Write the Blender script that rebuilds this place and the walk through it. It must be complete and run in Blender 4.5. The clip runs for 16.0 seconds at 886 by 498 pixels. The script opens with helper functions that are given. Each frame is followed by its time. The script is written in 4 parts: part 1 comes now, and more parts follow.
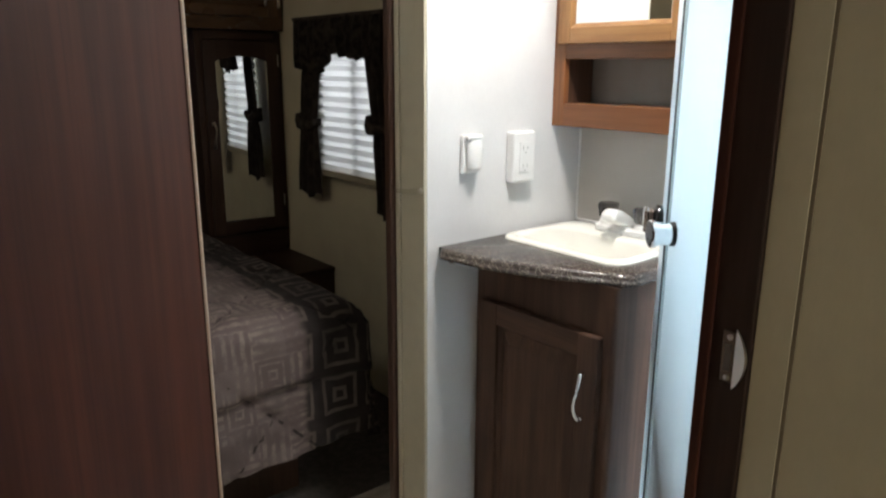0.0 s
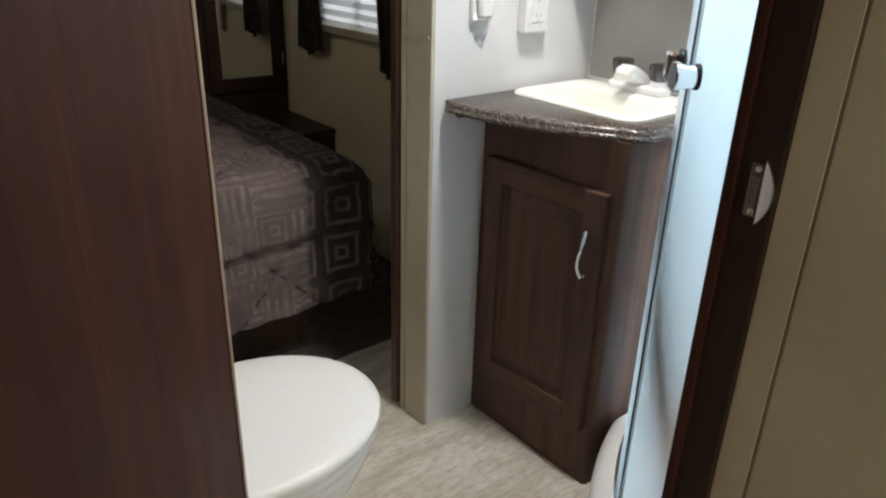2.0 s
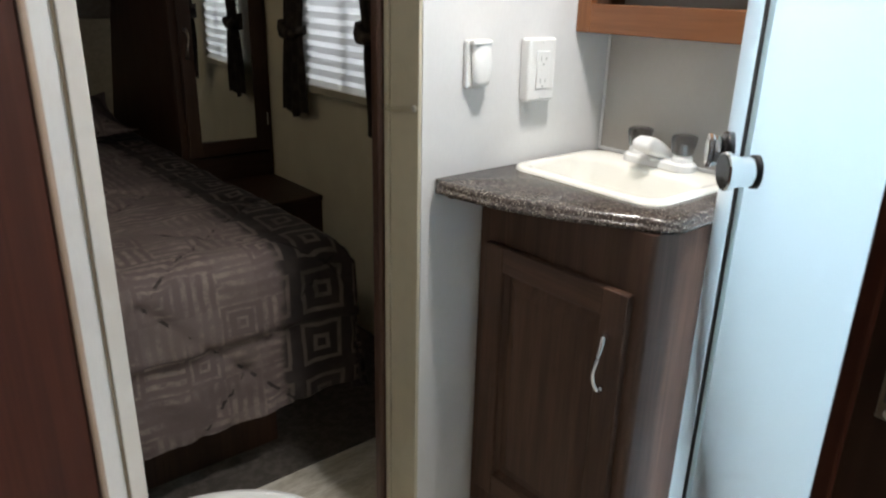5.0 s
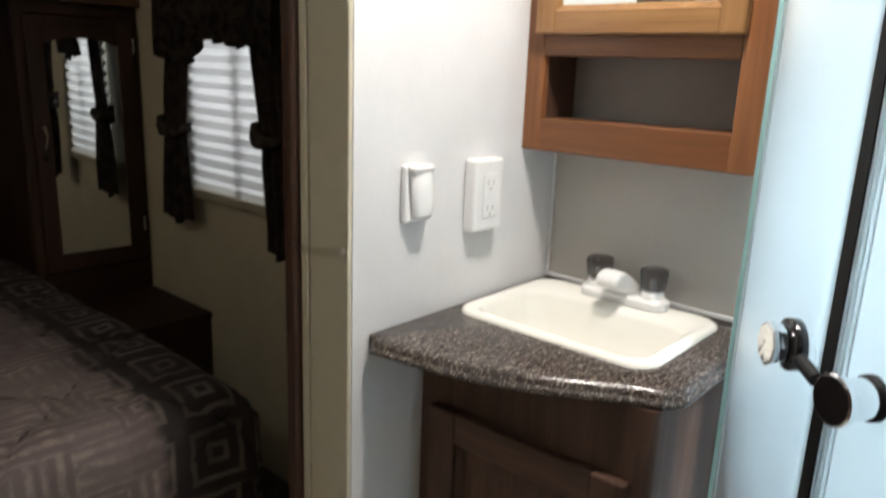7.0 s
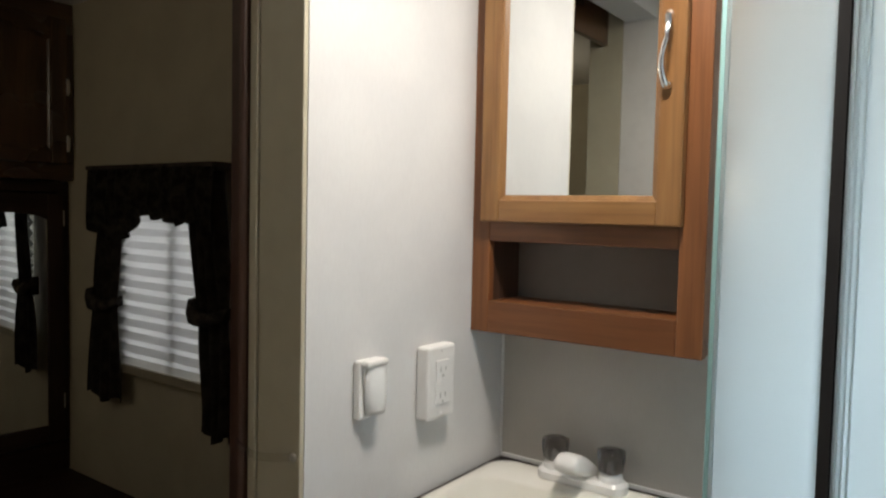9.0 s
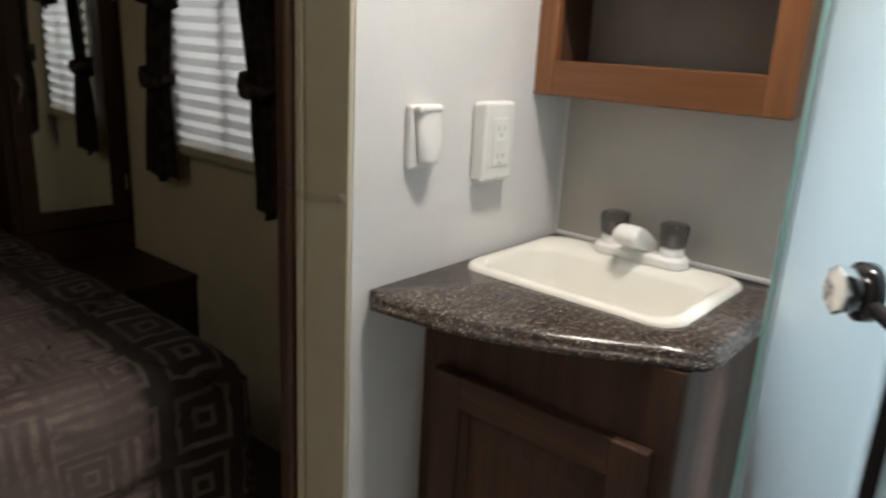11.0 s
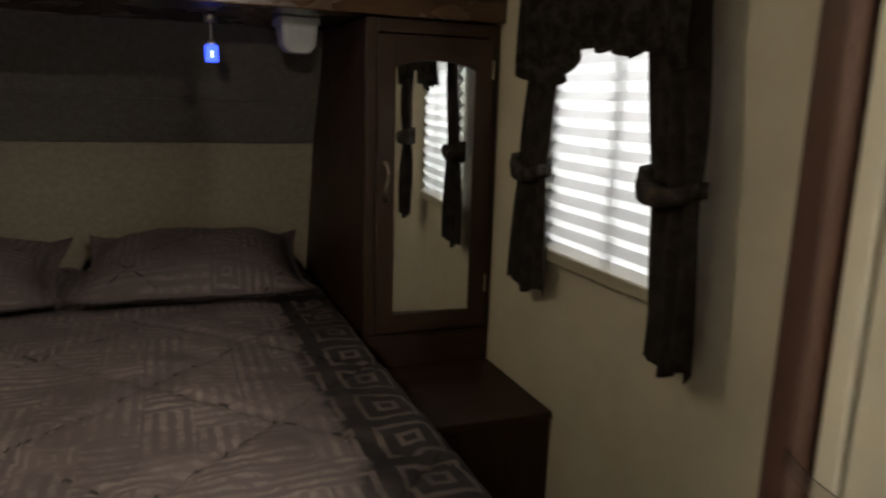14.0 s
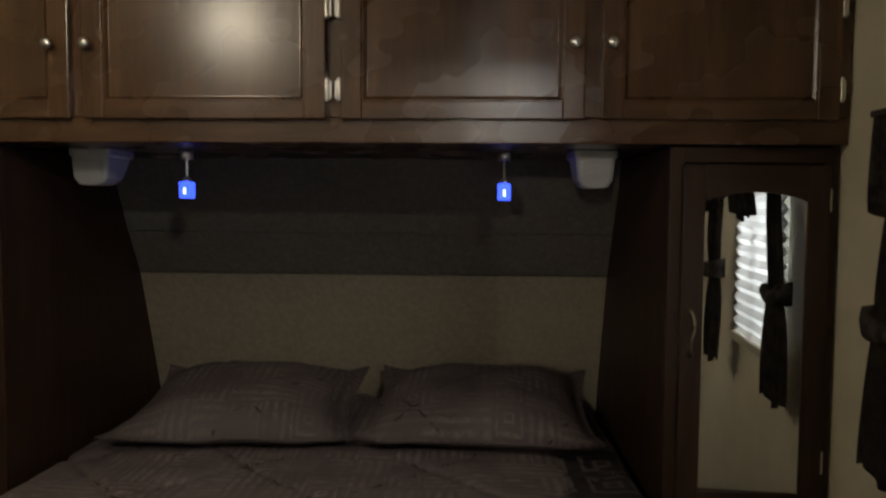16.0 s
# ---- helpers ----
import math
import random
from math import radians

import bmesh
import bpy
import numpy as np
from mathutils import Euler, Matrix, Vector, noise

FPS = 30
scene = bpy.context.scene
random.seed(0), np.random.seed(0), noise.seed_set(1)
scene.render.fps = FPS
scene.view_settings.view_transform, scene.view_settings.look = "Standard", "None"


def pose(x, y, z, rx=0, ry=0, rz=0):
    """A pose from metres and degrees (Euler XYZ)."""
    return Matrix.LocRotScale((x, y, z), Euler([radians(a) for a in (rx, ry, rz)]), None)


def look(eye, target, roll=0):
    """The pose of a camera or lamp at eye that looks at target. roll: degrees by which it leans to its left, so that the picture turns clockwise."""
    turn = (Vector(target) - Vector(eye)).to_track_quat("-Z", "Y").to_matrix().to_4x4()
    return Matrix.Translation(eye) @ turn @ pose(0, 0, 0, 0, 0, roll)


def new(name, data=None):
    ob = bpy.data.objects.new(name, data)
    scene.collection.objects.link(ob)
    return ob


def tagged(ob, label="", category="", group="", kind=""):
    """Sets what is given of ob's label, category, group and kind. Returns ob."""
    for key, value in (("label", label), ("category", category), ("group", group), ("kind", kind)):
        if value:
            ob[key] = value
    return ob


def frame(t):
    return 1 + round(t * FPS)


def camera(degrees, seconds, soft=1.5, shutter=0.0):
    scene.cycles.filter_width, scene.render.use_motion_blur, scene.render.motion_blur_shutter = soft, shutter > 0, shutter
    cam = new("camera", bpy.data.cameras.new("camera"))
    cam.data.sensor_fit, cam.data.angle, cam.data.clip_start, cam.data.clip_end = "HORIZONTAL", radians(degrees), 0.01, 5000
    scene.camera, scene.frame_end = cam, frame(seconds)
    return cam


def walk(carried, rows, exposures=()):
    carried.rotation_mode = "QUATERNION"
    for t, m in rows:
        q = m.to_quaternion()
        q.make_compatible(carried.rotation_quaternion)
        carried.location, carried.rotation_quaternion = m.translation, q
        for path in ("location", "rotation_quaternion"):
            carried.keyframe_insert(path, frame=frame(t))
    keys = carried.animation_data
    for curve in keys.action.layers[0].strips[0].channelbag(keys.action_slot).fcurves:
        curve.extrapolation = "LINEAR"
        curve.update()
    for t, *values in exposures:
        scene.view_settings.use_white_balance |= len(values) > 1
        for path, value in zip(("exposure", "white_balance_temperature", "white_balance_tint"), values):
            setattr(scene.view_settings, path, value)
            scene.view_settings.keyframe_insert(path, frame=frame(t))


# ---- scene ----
cam = camera(63.6, 16.0, soft=2.2, shutter=0.5)
PATH = [
    (0, (0.823, 0.584, 1.269), (2.059, 2.077, 0.778), 0.3),
    (0.5, (0.82, 0.588, 1.248), (2.045, 2.055, 0.659), 0.6),
    (1, (0.821, 0.602, 1.226), (2.021, 2.035, 0.515), 1.1),
    (1.5, (0.821, 0.605, 1.213), (2.002, 2.015, 0.427), 1.4),
    (2, (0.822, 0.605, 1.211), (1.995, 2.006, 0.398), 1.7),
    (2.5, (0.82, 0.612, 1.223), (2.014, 2.025, 0.463), 2.0),
    (3, (0.818, 0.622, 1.243), (2.051, 2.043, 0.566), 2.3),
    (3.2, (0.818, 0.628, 1.252), (2.07, 2.058, 0.63), 2.6),
    (5.3, (1.032, 0.821, 1.211), (2.227, 2.263, 0.507), 1.4),
    (5.5, (1.045, 0.84, 1.216), (2.248, 2.274, 0.51), 1.7),
    (6, (1.09, 0.928, 1.225), (2.364, 2.319, 0.56), 2.2),
    (6.5, (1.124, 1.021, 1.246), (2.489, 2.359, 0.658), 2.3),
    (7, (1.138, 1.07, 1.266), (2.598, 2.345, 0.773), 2.2),
    (7.5, (1.15, 1.108, 1.312), (2.724, 2.303, 1.001), 2.4),
    (8, (1.141, 1.117, 1.345), (2.76, 2.285, 1.22), 2.3),
    (8.2, (1.137, 1.111, 1.358), (2.757, 2.282, 1.296), 2.1),
    (10.3, (1.131, 1.114, 1.249), (2.73, 2.268, 0.917), 1.5),
    (10.5, (1.136, 1.113, 1.231), (2.726, 2.264, 0.843), 2.3),
    (11, (1.178, 1.141, 1.209), (2.649, 2.373, 0.647), 3.1),
    (11.5, (1.241, 1.183, 1.22), (2.499, 2.624, 0.636), 3.2),
    (12, (1.264, 1.224, 1.226), (2.364, 2.813, 0.712), 2.6),
    (12.5, (1.29, 1.32, 1.221), (2.29, 2.997, 0.787), 2.7),
    (13, (1.345, 1.448, 1.218), (2.249, 3.184, 0.806), 2.6),
    (13.5, (1.399, 1.557, 1.212), (2.229, 3.331, 0.811), 1.4),
    (14, (1.443, 1.648, 1.207), (2.158, 3.472, 0.803), 1.7),
    (14.5, (1.499, 1.757, 1.212), (1.943, 3.672, 0.841), 1.9),
    (15, (1.563, 1.81, 1.214), (1.724, 3.781, 0.92), 1.4),
    (15.5, (1.529, 1.83, 1.254), (1.5, 3.818, 1.038), 0.2),
    (16, (1.483, 1.842, 1.272), (1.41, 3.838, 1.157), 0.4),
]
EXPOSURES = [(0, 0.42, 6200, 10), (1.0, 0.52, 6150, 10), (5.5, 0.40, 6150, 10), (6.5, 0.38, 6250, 10), (7.0, 0.26, 6350, 11), (7.5, -0.12, 6400, 10), (8.2, -0.50, 6500, 10),
             (10.3, -0.50, 6600, 12), (11.0, -0.13, 6600, 11), (12.0, 0.30, 6500, 11), (13.0, 0.82, 6500, 11), (13.5, 1.12, 6500, 10), (14.0, 1.20, 6550, 11), (15.0, 1.18, 6450, 10), (16.0, 1.05, 6450, 10)]
walk(cam, [(t, look(eye, target, roll)) for t, eye, target, roll in PATH], EXPOSURES)

# ---------------------------------------------------------------- world and light
world = bpy.data.worlds.new("world")
scene.world = world
world.use_nodes = True
wnt = world.node_tree
sky = wnt.nodes.new("ShaderNodeTexSky")
sky.sky_type, sky.sun_disc = "NISHITA", False
sky.sun_elevation, sky.sun_rotation = radians(40), radians(60)
wnt.nodes["Background"].inputs[1].default_value = 0.06
wnt.links.new(sky.outputs[0], wnt.nodes["Background"].inputs[0])


def area_lamp(name, place, target, size, size_y, watts, colour, spread=180):
    d = bpy.data.lights.new(name, "AREA")
    d.shape, d.size, d.size_y, d.energy, d.color, d.spread = "RECTANGLE", size, size_y, watts, colour, radians(spread)
    ob = new(name, d)
    ob.matrix_world = look(place, target)
    return ob


def dome_lamp(name, place, radius, watts, colour):
    d = bpy.data.lights.new(name, "POINT")
    d.shadow_soft_size, d.energy, d.color = radius, watts, colour
    ob = new(name, d)
    ob.location = place
    return ob


area_lamp("bath_ceiling_lamp", (1.84, 1.40, 1.945), (1.84, 1.401, 0), 0.12, 0.12, 10.2, (1.0, 0.92, 0.82))
area_lamp("shower_skylight_lamp", (1.92, 0.85, 2.02), (1.92, 0.851, 0), 0.34, 0.34, 8.4, (0.86, 0.93, 1.0), 70)
dome_lamp("hall_ceiling_lamp", (0.70, -2.0, 1.88), 0.08, 41.0, (1.0, 0.91, 0.79))
dome_lamp("bedroom_ceiling_lamp", (0.70, 2.66, 1.86), 0.08, 2.9, (1.0, 0.86, 0.64))
area_lamp("window_daylight", (3.05, 2.90, 1.50), (2.28, 2.88, 1.12), 0.40, 0.40, 3.8, (0.97, 0.98, 1.0))


# ---------------------------------------------------------------- materials
def material(name, rough=0.5, metal=0.0, spec=0.5):
    m = bpy.data.materials.new(name)
    m.use_nodes = True
    nt = m.node_tree
    b = nt.nodes["Principled BSDF"]
    b.inputs["Roughness"].default_value = rough
    b.inputs["Metallic"].default_value = metal
    b.inputs["Specular IOR Level"].default_value = spec
    return m, nt, b


def node(nt, kind, **values):
    n = nt.nodes.new(kind)
    for k, v in values.items():
        n.inputs[k].default_value = v
    return n


def coords(nt, scale, uv=False):
    tc = nt.nodes.new("ShaderNodeTexCoord")
    mp = nt.nodes.new("ShaderNodeMapping")
    mp.inputs["Scale"].default_value = scale
    nt.links.new(tc.outputs["UV" if uv else "Object"], mp.inputs["Vector"])
    return mp.outputs["Vector"]


def mix(nt, fac, a, b, blend="MIX"):
    n = nt.nodes.new("ShaderNodeMix")
    n.data_type, n.blend_type = "RGBA", blend
    for sock, v in ((n.inputs[0], fac), (n.inputs[6], a), (n.inputs[7], b)):
        if isinstance(v, (tuple, float, int)):
            sock.default_value = (*v, 1.0) if isinstance(v, tuple) else v
        else:
            nt.links.new(v, sock)
    return n.outputs[2]


def ramp(nt, fac, lo, hi):
    n = nt.nodes.new("ShaderNodeMapRange")
    n.interpolation_type = "SMOOTHSTEP"
    n.inputs[1].default_value, n.inputs[2].default_value = lo, hi
    nt.links.new(fac, n.inputs[0])
    return n.outputs[0]


def calc(nt, op, a, b=None):
    n = nt.nodes.new("ShaderNodeMath")
    n.operation = op
    for i, v in enumerate((a, b)):
        if v is None:
            continue
        if isinstance(v, (int, float)):
            n.inputs[i].default_value = v
        else:
            nt.links.new(v, n.inputs[i])
    return n.outputs[0]


def bump(nt, b, height, strength, distance=0.002):
    n = nt.nodes.new("ShaderNodeBump")
    n.inputs["Strength"].default_value, n.inputs["Distance"].default_value = strength, distance
    nt.links.new(height, n.inputs["Height"])
    nt.links.new(n.outputs[0], b.inputs["Normal"])


def noisy(nt, vec, scale, detail=4.0, rough=0.55):
    n = node(nt, "ShaderNodeTexNoise", Scale=scale, Detail=detail, Roughness=rough)
    nt.links.new(vec, n.inputs["Vector"])
    return n.outputs["Fac"]


def wood(name, dark, light, rough=0.38, along="z", spec=0.5):
    """Stained wood with the grain along one axis, pores and soft cloudy stain."""
    m, nt, b = material(name, rough, 0.0, spec)
    long_scale = {"z": (14, 14, 1.1), "x": (1.1, 14, 14), "y": (14, 1.1, 14)}[along]
    fine_scale = {"z": (160, 160, 5), "x": (5, 160, 160), "y": (160, 5, 160)}[along]
    grain = noisy(nt, coords(nt, long_scale), 1.6, 6.0, 0.62)
    pores = noisy(nt, coords(nt, fine_scale), 1.0, 2.0, 0.5)
    cloud = noisy(nt, coords(nt, (1, 1, 1)), 5.0, 2.0)
    c = mix(nt, ramp(nt, grain, 0.3, 0.72), dark, light)
    c = mix(nt, calc(nt, "MULTIPLY", ramp(nt, pores, 0.42, 0.75), 0.35), c, tuple(0.45 * v for v in dark))
    c = mix(nt, calc(nt, "MULTIPLY", ramp(nt, cloud, 0.35, 0.7), 0.28), c, tuple(0.7 * v for v in light))
    nt.links.new(c, b.inputs["Base Color"])
    r = nt.nodes.new("ShaderNodeMapRange")
    r.inputs[3].default_value, r.inputs[4].default_value = rough - 0.06, rough + 0.1
    nt.links.new(cloud, r.inputs[0])
    nt.links.new(r.outputs[0], b.inputs["Roughness"])
    bump(nt, b, pores, 0.035, 0.0006)
    return m


def wallboard(name, base, spot, rough=0.6, weave=260.0):
    """Vinyl-faced wall panel with a faint linen texture and soft blotches."""
    m, nt, b = material(name, rough)
    threads = noisy(nt, coords(nt, (1.0, 1.0, 0.25)), weave, 2.0)
    blot = noisy(nt, coords(nt, (1, 1, 1)), 7.0, 4.0)
    c = mix(nt, ramp(nt, blot, 0.35, 0.7), base, spot)
    c = mix(nt, calc(nt, "MULTIPLY", ramp(nt, threads, 0.4, 0.65), 0.12), c, tuple(0.82 * v for v in base))
    nt.links.new(c, b.inputs["Base Color"])
    bump(nt, b, threads, 0.15, 0.0008)
    return m


def plain(name, colour, rough=0.4, metal=0.0, spec=0.5, vary=0.12, scale=30.0):
    m, nt, b = material(name, rough, metal, spec)
    n = noisy(nt, coords(nt, (1, 1, 1)), scale, 3.0)
    c = mix(nt, calc(nt, "MULTIPLY", ramp(nt, n, 0.4, 0.7), vary), colour, tuple(0.6 * v for v in colour))
    nt.links.new(c, b.inputs["Base Color"])
    return m


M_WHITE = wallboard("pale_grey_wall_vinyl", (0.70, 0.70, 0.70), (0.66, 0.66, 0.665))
M_BEIGE = wallboard("beige_wall_vinyl", (0.46, 0.42, 0.31), (0.42, 0.38, 0.28))
M_CREAM = wallboard("cream_wall_vinyl", (0.70, 0.64, 0.49), (0.65, 0.59, 0.45))
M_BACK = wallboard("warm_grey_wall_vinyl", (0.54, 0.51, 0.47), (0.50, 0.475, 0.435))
M_PALETRIM = plain("pale_grey_trim_plastic", (0.64, 0.62, 0.59), 0.5)
M_TRIM = plain("beige_trim_plastic", (0.50, 0.46, 0.35), 0.45)
M_GROOVE = plain("groove_shadow_line", (0.16, 0.13, 0.09), 0.7)
M_CEIL = wallboard("white_ceiling_vinyl", (0.78, 0.77, 0.74), (0.74, 0.73, 0.7))
M_DOOR = wood("dark_door_laminate", (0.032, 0.010, 0.007), (0.068, 0.022, 0.014), 0.6, "z", 0.14)
M_EDGE = plain("door_edge_band", (0.34, 0.25, 0.19), 0.45)
M_JAMB = wood("dark_jamb_wood", (0.020, 0.010, 0.007), (0.040, 0.020, 0.014), 0.5, "z", 0.3)
M_VAN = wood("vanity_brown_wood", (0.055, 0.028, 0.018), (0.115, 0.062, 0.040), 0.55, "z", 0.32)
M_VANH = wood("vanity_brown_wood_cross", (0.055, 0.028, 0.018), (0.115, 0.062, 0.040), 0.55, "x", 0.32)
M_MED = wood("honey_cherry_wood", (0.140, 0.050, 0.017), (0.250, 0.100, 0.037), 0.36)
M_MEDH = wood("honey_cherry_wood_cross", (0.140, 0.050, 0.017), (0.250, 0.100, 0.037), 0.36, "y")
M_GOLD = wood("golden_door_wood", (0.20, 0.092, 0.030), (0.34, 0.18, 0.068), 0.34)
M_GOLDH = wood("golden_door_wood_cross", (0.20, 0.092, 0.030), (0.34, 0.18, 0.068), 0.34, "x")
M_POST = wood("brown_post_wood", (0.042, 0.018, 0.011), (0.085, 0.040, 0.025), 0.42)
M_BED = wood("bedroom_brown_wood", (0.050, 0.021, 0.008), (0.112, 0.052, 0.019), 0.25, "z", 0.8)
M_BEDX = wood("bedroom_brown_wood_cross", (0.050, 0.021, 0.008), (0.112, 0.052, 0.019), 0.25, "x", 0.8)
M_NICHE = plain("shaded_taupe_panel", (0.25, 0.23, 0.205), 0.6)
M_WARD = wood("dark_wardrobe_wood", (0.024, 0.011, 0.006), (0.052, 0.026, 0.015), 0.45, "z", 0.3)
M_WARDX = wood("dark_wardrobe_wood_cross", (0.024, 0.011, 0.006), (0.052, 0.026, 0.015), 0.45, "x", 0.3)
M_BRONZE = plain("dull_bronze_metal", (0.30, 0.26, 0.21), 0.36, 1.0, 0.5, 0.1)
M_CHROME = plain("chrome", (0.82, 0.83, 0.84), 0.09, 1.0, 0.5, 0.04)
M_NICKEL = plain("satin_nickel", (0.78, 0.76, 0.72), 0.30, 1.0, 0.5, 0.06)
M_RUBBER = plain("black_rubber", (0.014, 0.014, 0.016), 0.6, 0.0, 0.25)
M_BLACKGLOSS = plain("glossy_black_ring_and_face", (0.012, 0.012, 0.013), 0.12, 0.0, 0.6)
M_PLASTIC = plain("white_plastic", (0.82, 0.82, 0.81), 0.32, 0.0, 0.5, 0.03)
M_CERAMIC = plain("white_glazed_ceramic", (0.84, 0.83, 0.82), 0.12, 0.0, 0.6, 0.02)
M_SINK = plain("cream_sink_acrylic", (0.87, 0.855, 0.79), 0.16, 0.0, 0.55, 0.03)
M_TAN = plain("slot_dark_plastic", (0.10, 0.09, 0.085), 0.5)
M_GREYP = plain("grey_white_plastic", (0.45, 0.45, 0.44), 0.45)
M_SHOWER = plain("white_shower_acrylic", (0.87, 0.89, 0.90), 0.28, 0.0, 0.5, 0.03)
M_MIRROR, _nt, _b = material("mirror_silver", 0.015, 1.0)
_b.inputs["Base Color"].default_value = (0.86, 0.88, 0.87, 1)


def make_floor():
    m, nt, b = material("stone_look_vinyl_floor", 0.42)
    v = coords(nt, (1, 1, 1))
    big = noisy(nt, coords(nt, (2.2, 9.0, 1)), 2.2, 8.0, 0.66)
    fine = noisy(nt, coords(nt, (12, 40, 1)), 3.0, 5.0, 0.7)
    c = mix(nt, ramp(nt, big, 0.34, 0.66), (0.52, 0.48, 0.40), (0.76, 0.73, 0.66))
    c = mix(nt, calc(nt, "MULTIPLY", ramp(nt, fine, 0.42, 0.68), 0.5), c, (0.30, 0.26, 0.20))
    nt.links.new(c, b.inputs["Base Color"])
    bump(nt, b, fine, 0.1, 0.001)
    return m


def make_counter():
    m, nt, b = material("speckled_brown_laminate", 0.24, 0.0, 0.6)
    v = coords(nt, (1, 1, 1))
    vo = node(nt, "ShaderNodeTexVoronoi", Scale=560.0)
    nt.links.new(v, vo.inputs["Vector"])
    sep = nt.nodes.new("ShaderNodeSeparateColor")
    nt.links.new(vo.outputs["Color"], sep.inputs[0])
    n = noisy(nt, v, 160.0, 3.0)
    c = mix(nt, ramp(nt, n, 0.35, 0.7), (0.040, 0.032, 0.029), (0.105, 0.085, 0.075))
    c = mix(nt, calc(nt, "GREATER_THAN", sep.outputs[0], 0.92), c, (0.34, 0.30, 0.26))
    c = mix(nt, calc(nt, "GREATER_THAN", sep.outputs[1], 0.88), c, (0.018, 0.014, 0.013))
    nt.links.new(c, b.inputs["Base Color"])
    return m


def make_frost():
    """Frosted greenish-white shower glass: scatters light through, with a soft gloss."""
    m = bpy.data.materials.new("frosted_shower_glass")
    m.use_nodes = True
    nt = m.node_tree
    nt.nodes.clear()
    out = nt.nodes.new("ShaderNodeOutputMaterial")
    tl = nt.nodes.new("ShaderNodeBsdfTranslucent")
    tl.inputs[0].default_value = (0.805, 0.885, 0.905, 1)
    df = nt.nodes.new("ShaderNodeBsdfDiffuse")
    df.inputs[0].default_value = (0.62, 0.67, 0.68, 1)
    gl = nt.nodes.new("ShaderNodeBsdfGlossy")
    gl.inputs["Roughness"].default_value = 0.30
    a = nt.nodes.new("ShaderNodeMixShader")
    a.inputs[0].default_value = 0.20
    nt.links.new(tl.outputs[0], a.inputs[1])
    nt.links.new(df.outputs[0], a.inputs[2])
    fr = nt.nodes.new("ShaderNodeFresnel")
    fr.inputs[0].default_value = 1.25
    c = nt.nodes.new("ShaderNodeMixShader")
    nt.links.new(fr.outputs[0], c.inputs[0])
    nt.links.new(a.outputs[0], c.inputs[1])
    nt.links.new(gl.outputs[0], c.inputs[2])
    nt.links.new(c.outputs[0], out.inputs[0])
    return m


def make_cloth_through(name, through_col, face_col, share):
    m = bpy.data.materials.new(name)
    m.use_nodes = True
    nt = m.node_tree
    nt.nodes.clear()
    out = nt.nodes.new("ShaderNodeOutputMaterial")
    tl = nt.nodes.new("ShaderNodeBsdfTranslucent")
    tl.inputs[0].default_value = (*through_col, 1)
    df = nt.nodes.new("ShaderNodeBsdfDiffuse")
    df.inputs[0].default_value = (*face_col, 1)
    a = nt.nodes.new("ShaderNodeMixShader")
    a.inputs[0].default_value = share
    nt.links.new(tl.outputs[0], a.inputs[1])
    nt.links.new(df.outputs[0], a.inputs[2])
    nt.links.new(a.outputs[0], out.inputs[0])
    return m


def make_clear(name, colour, rough=0.05):
    m, nt, b = material(name, rough)
    b.inputs["Base Color"].default_value = (*colour, 1)
    b.inputs["Transmission Weight"].default_value = 1.0
    b.inputs["IOR"].default_value = 1.45
    return m


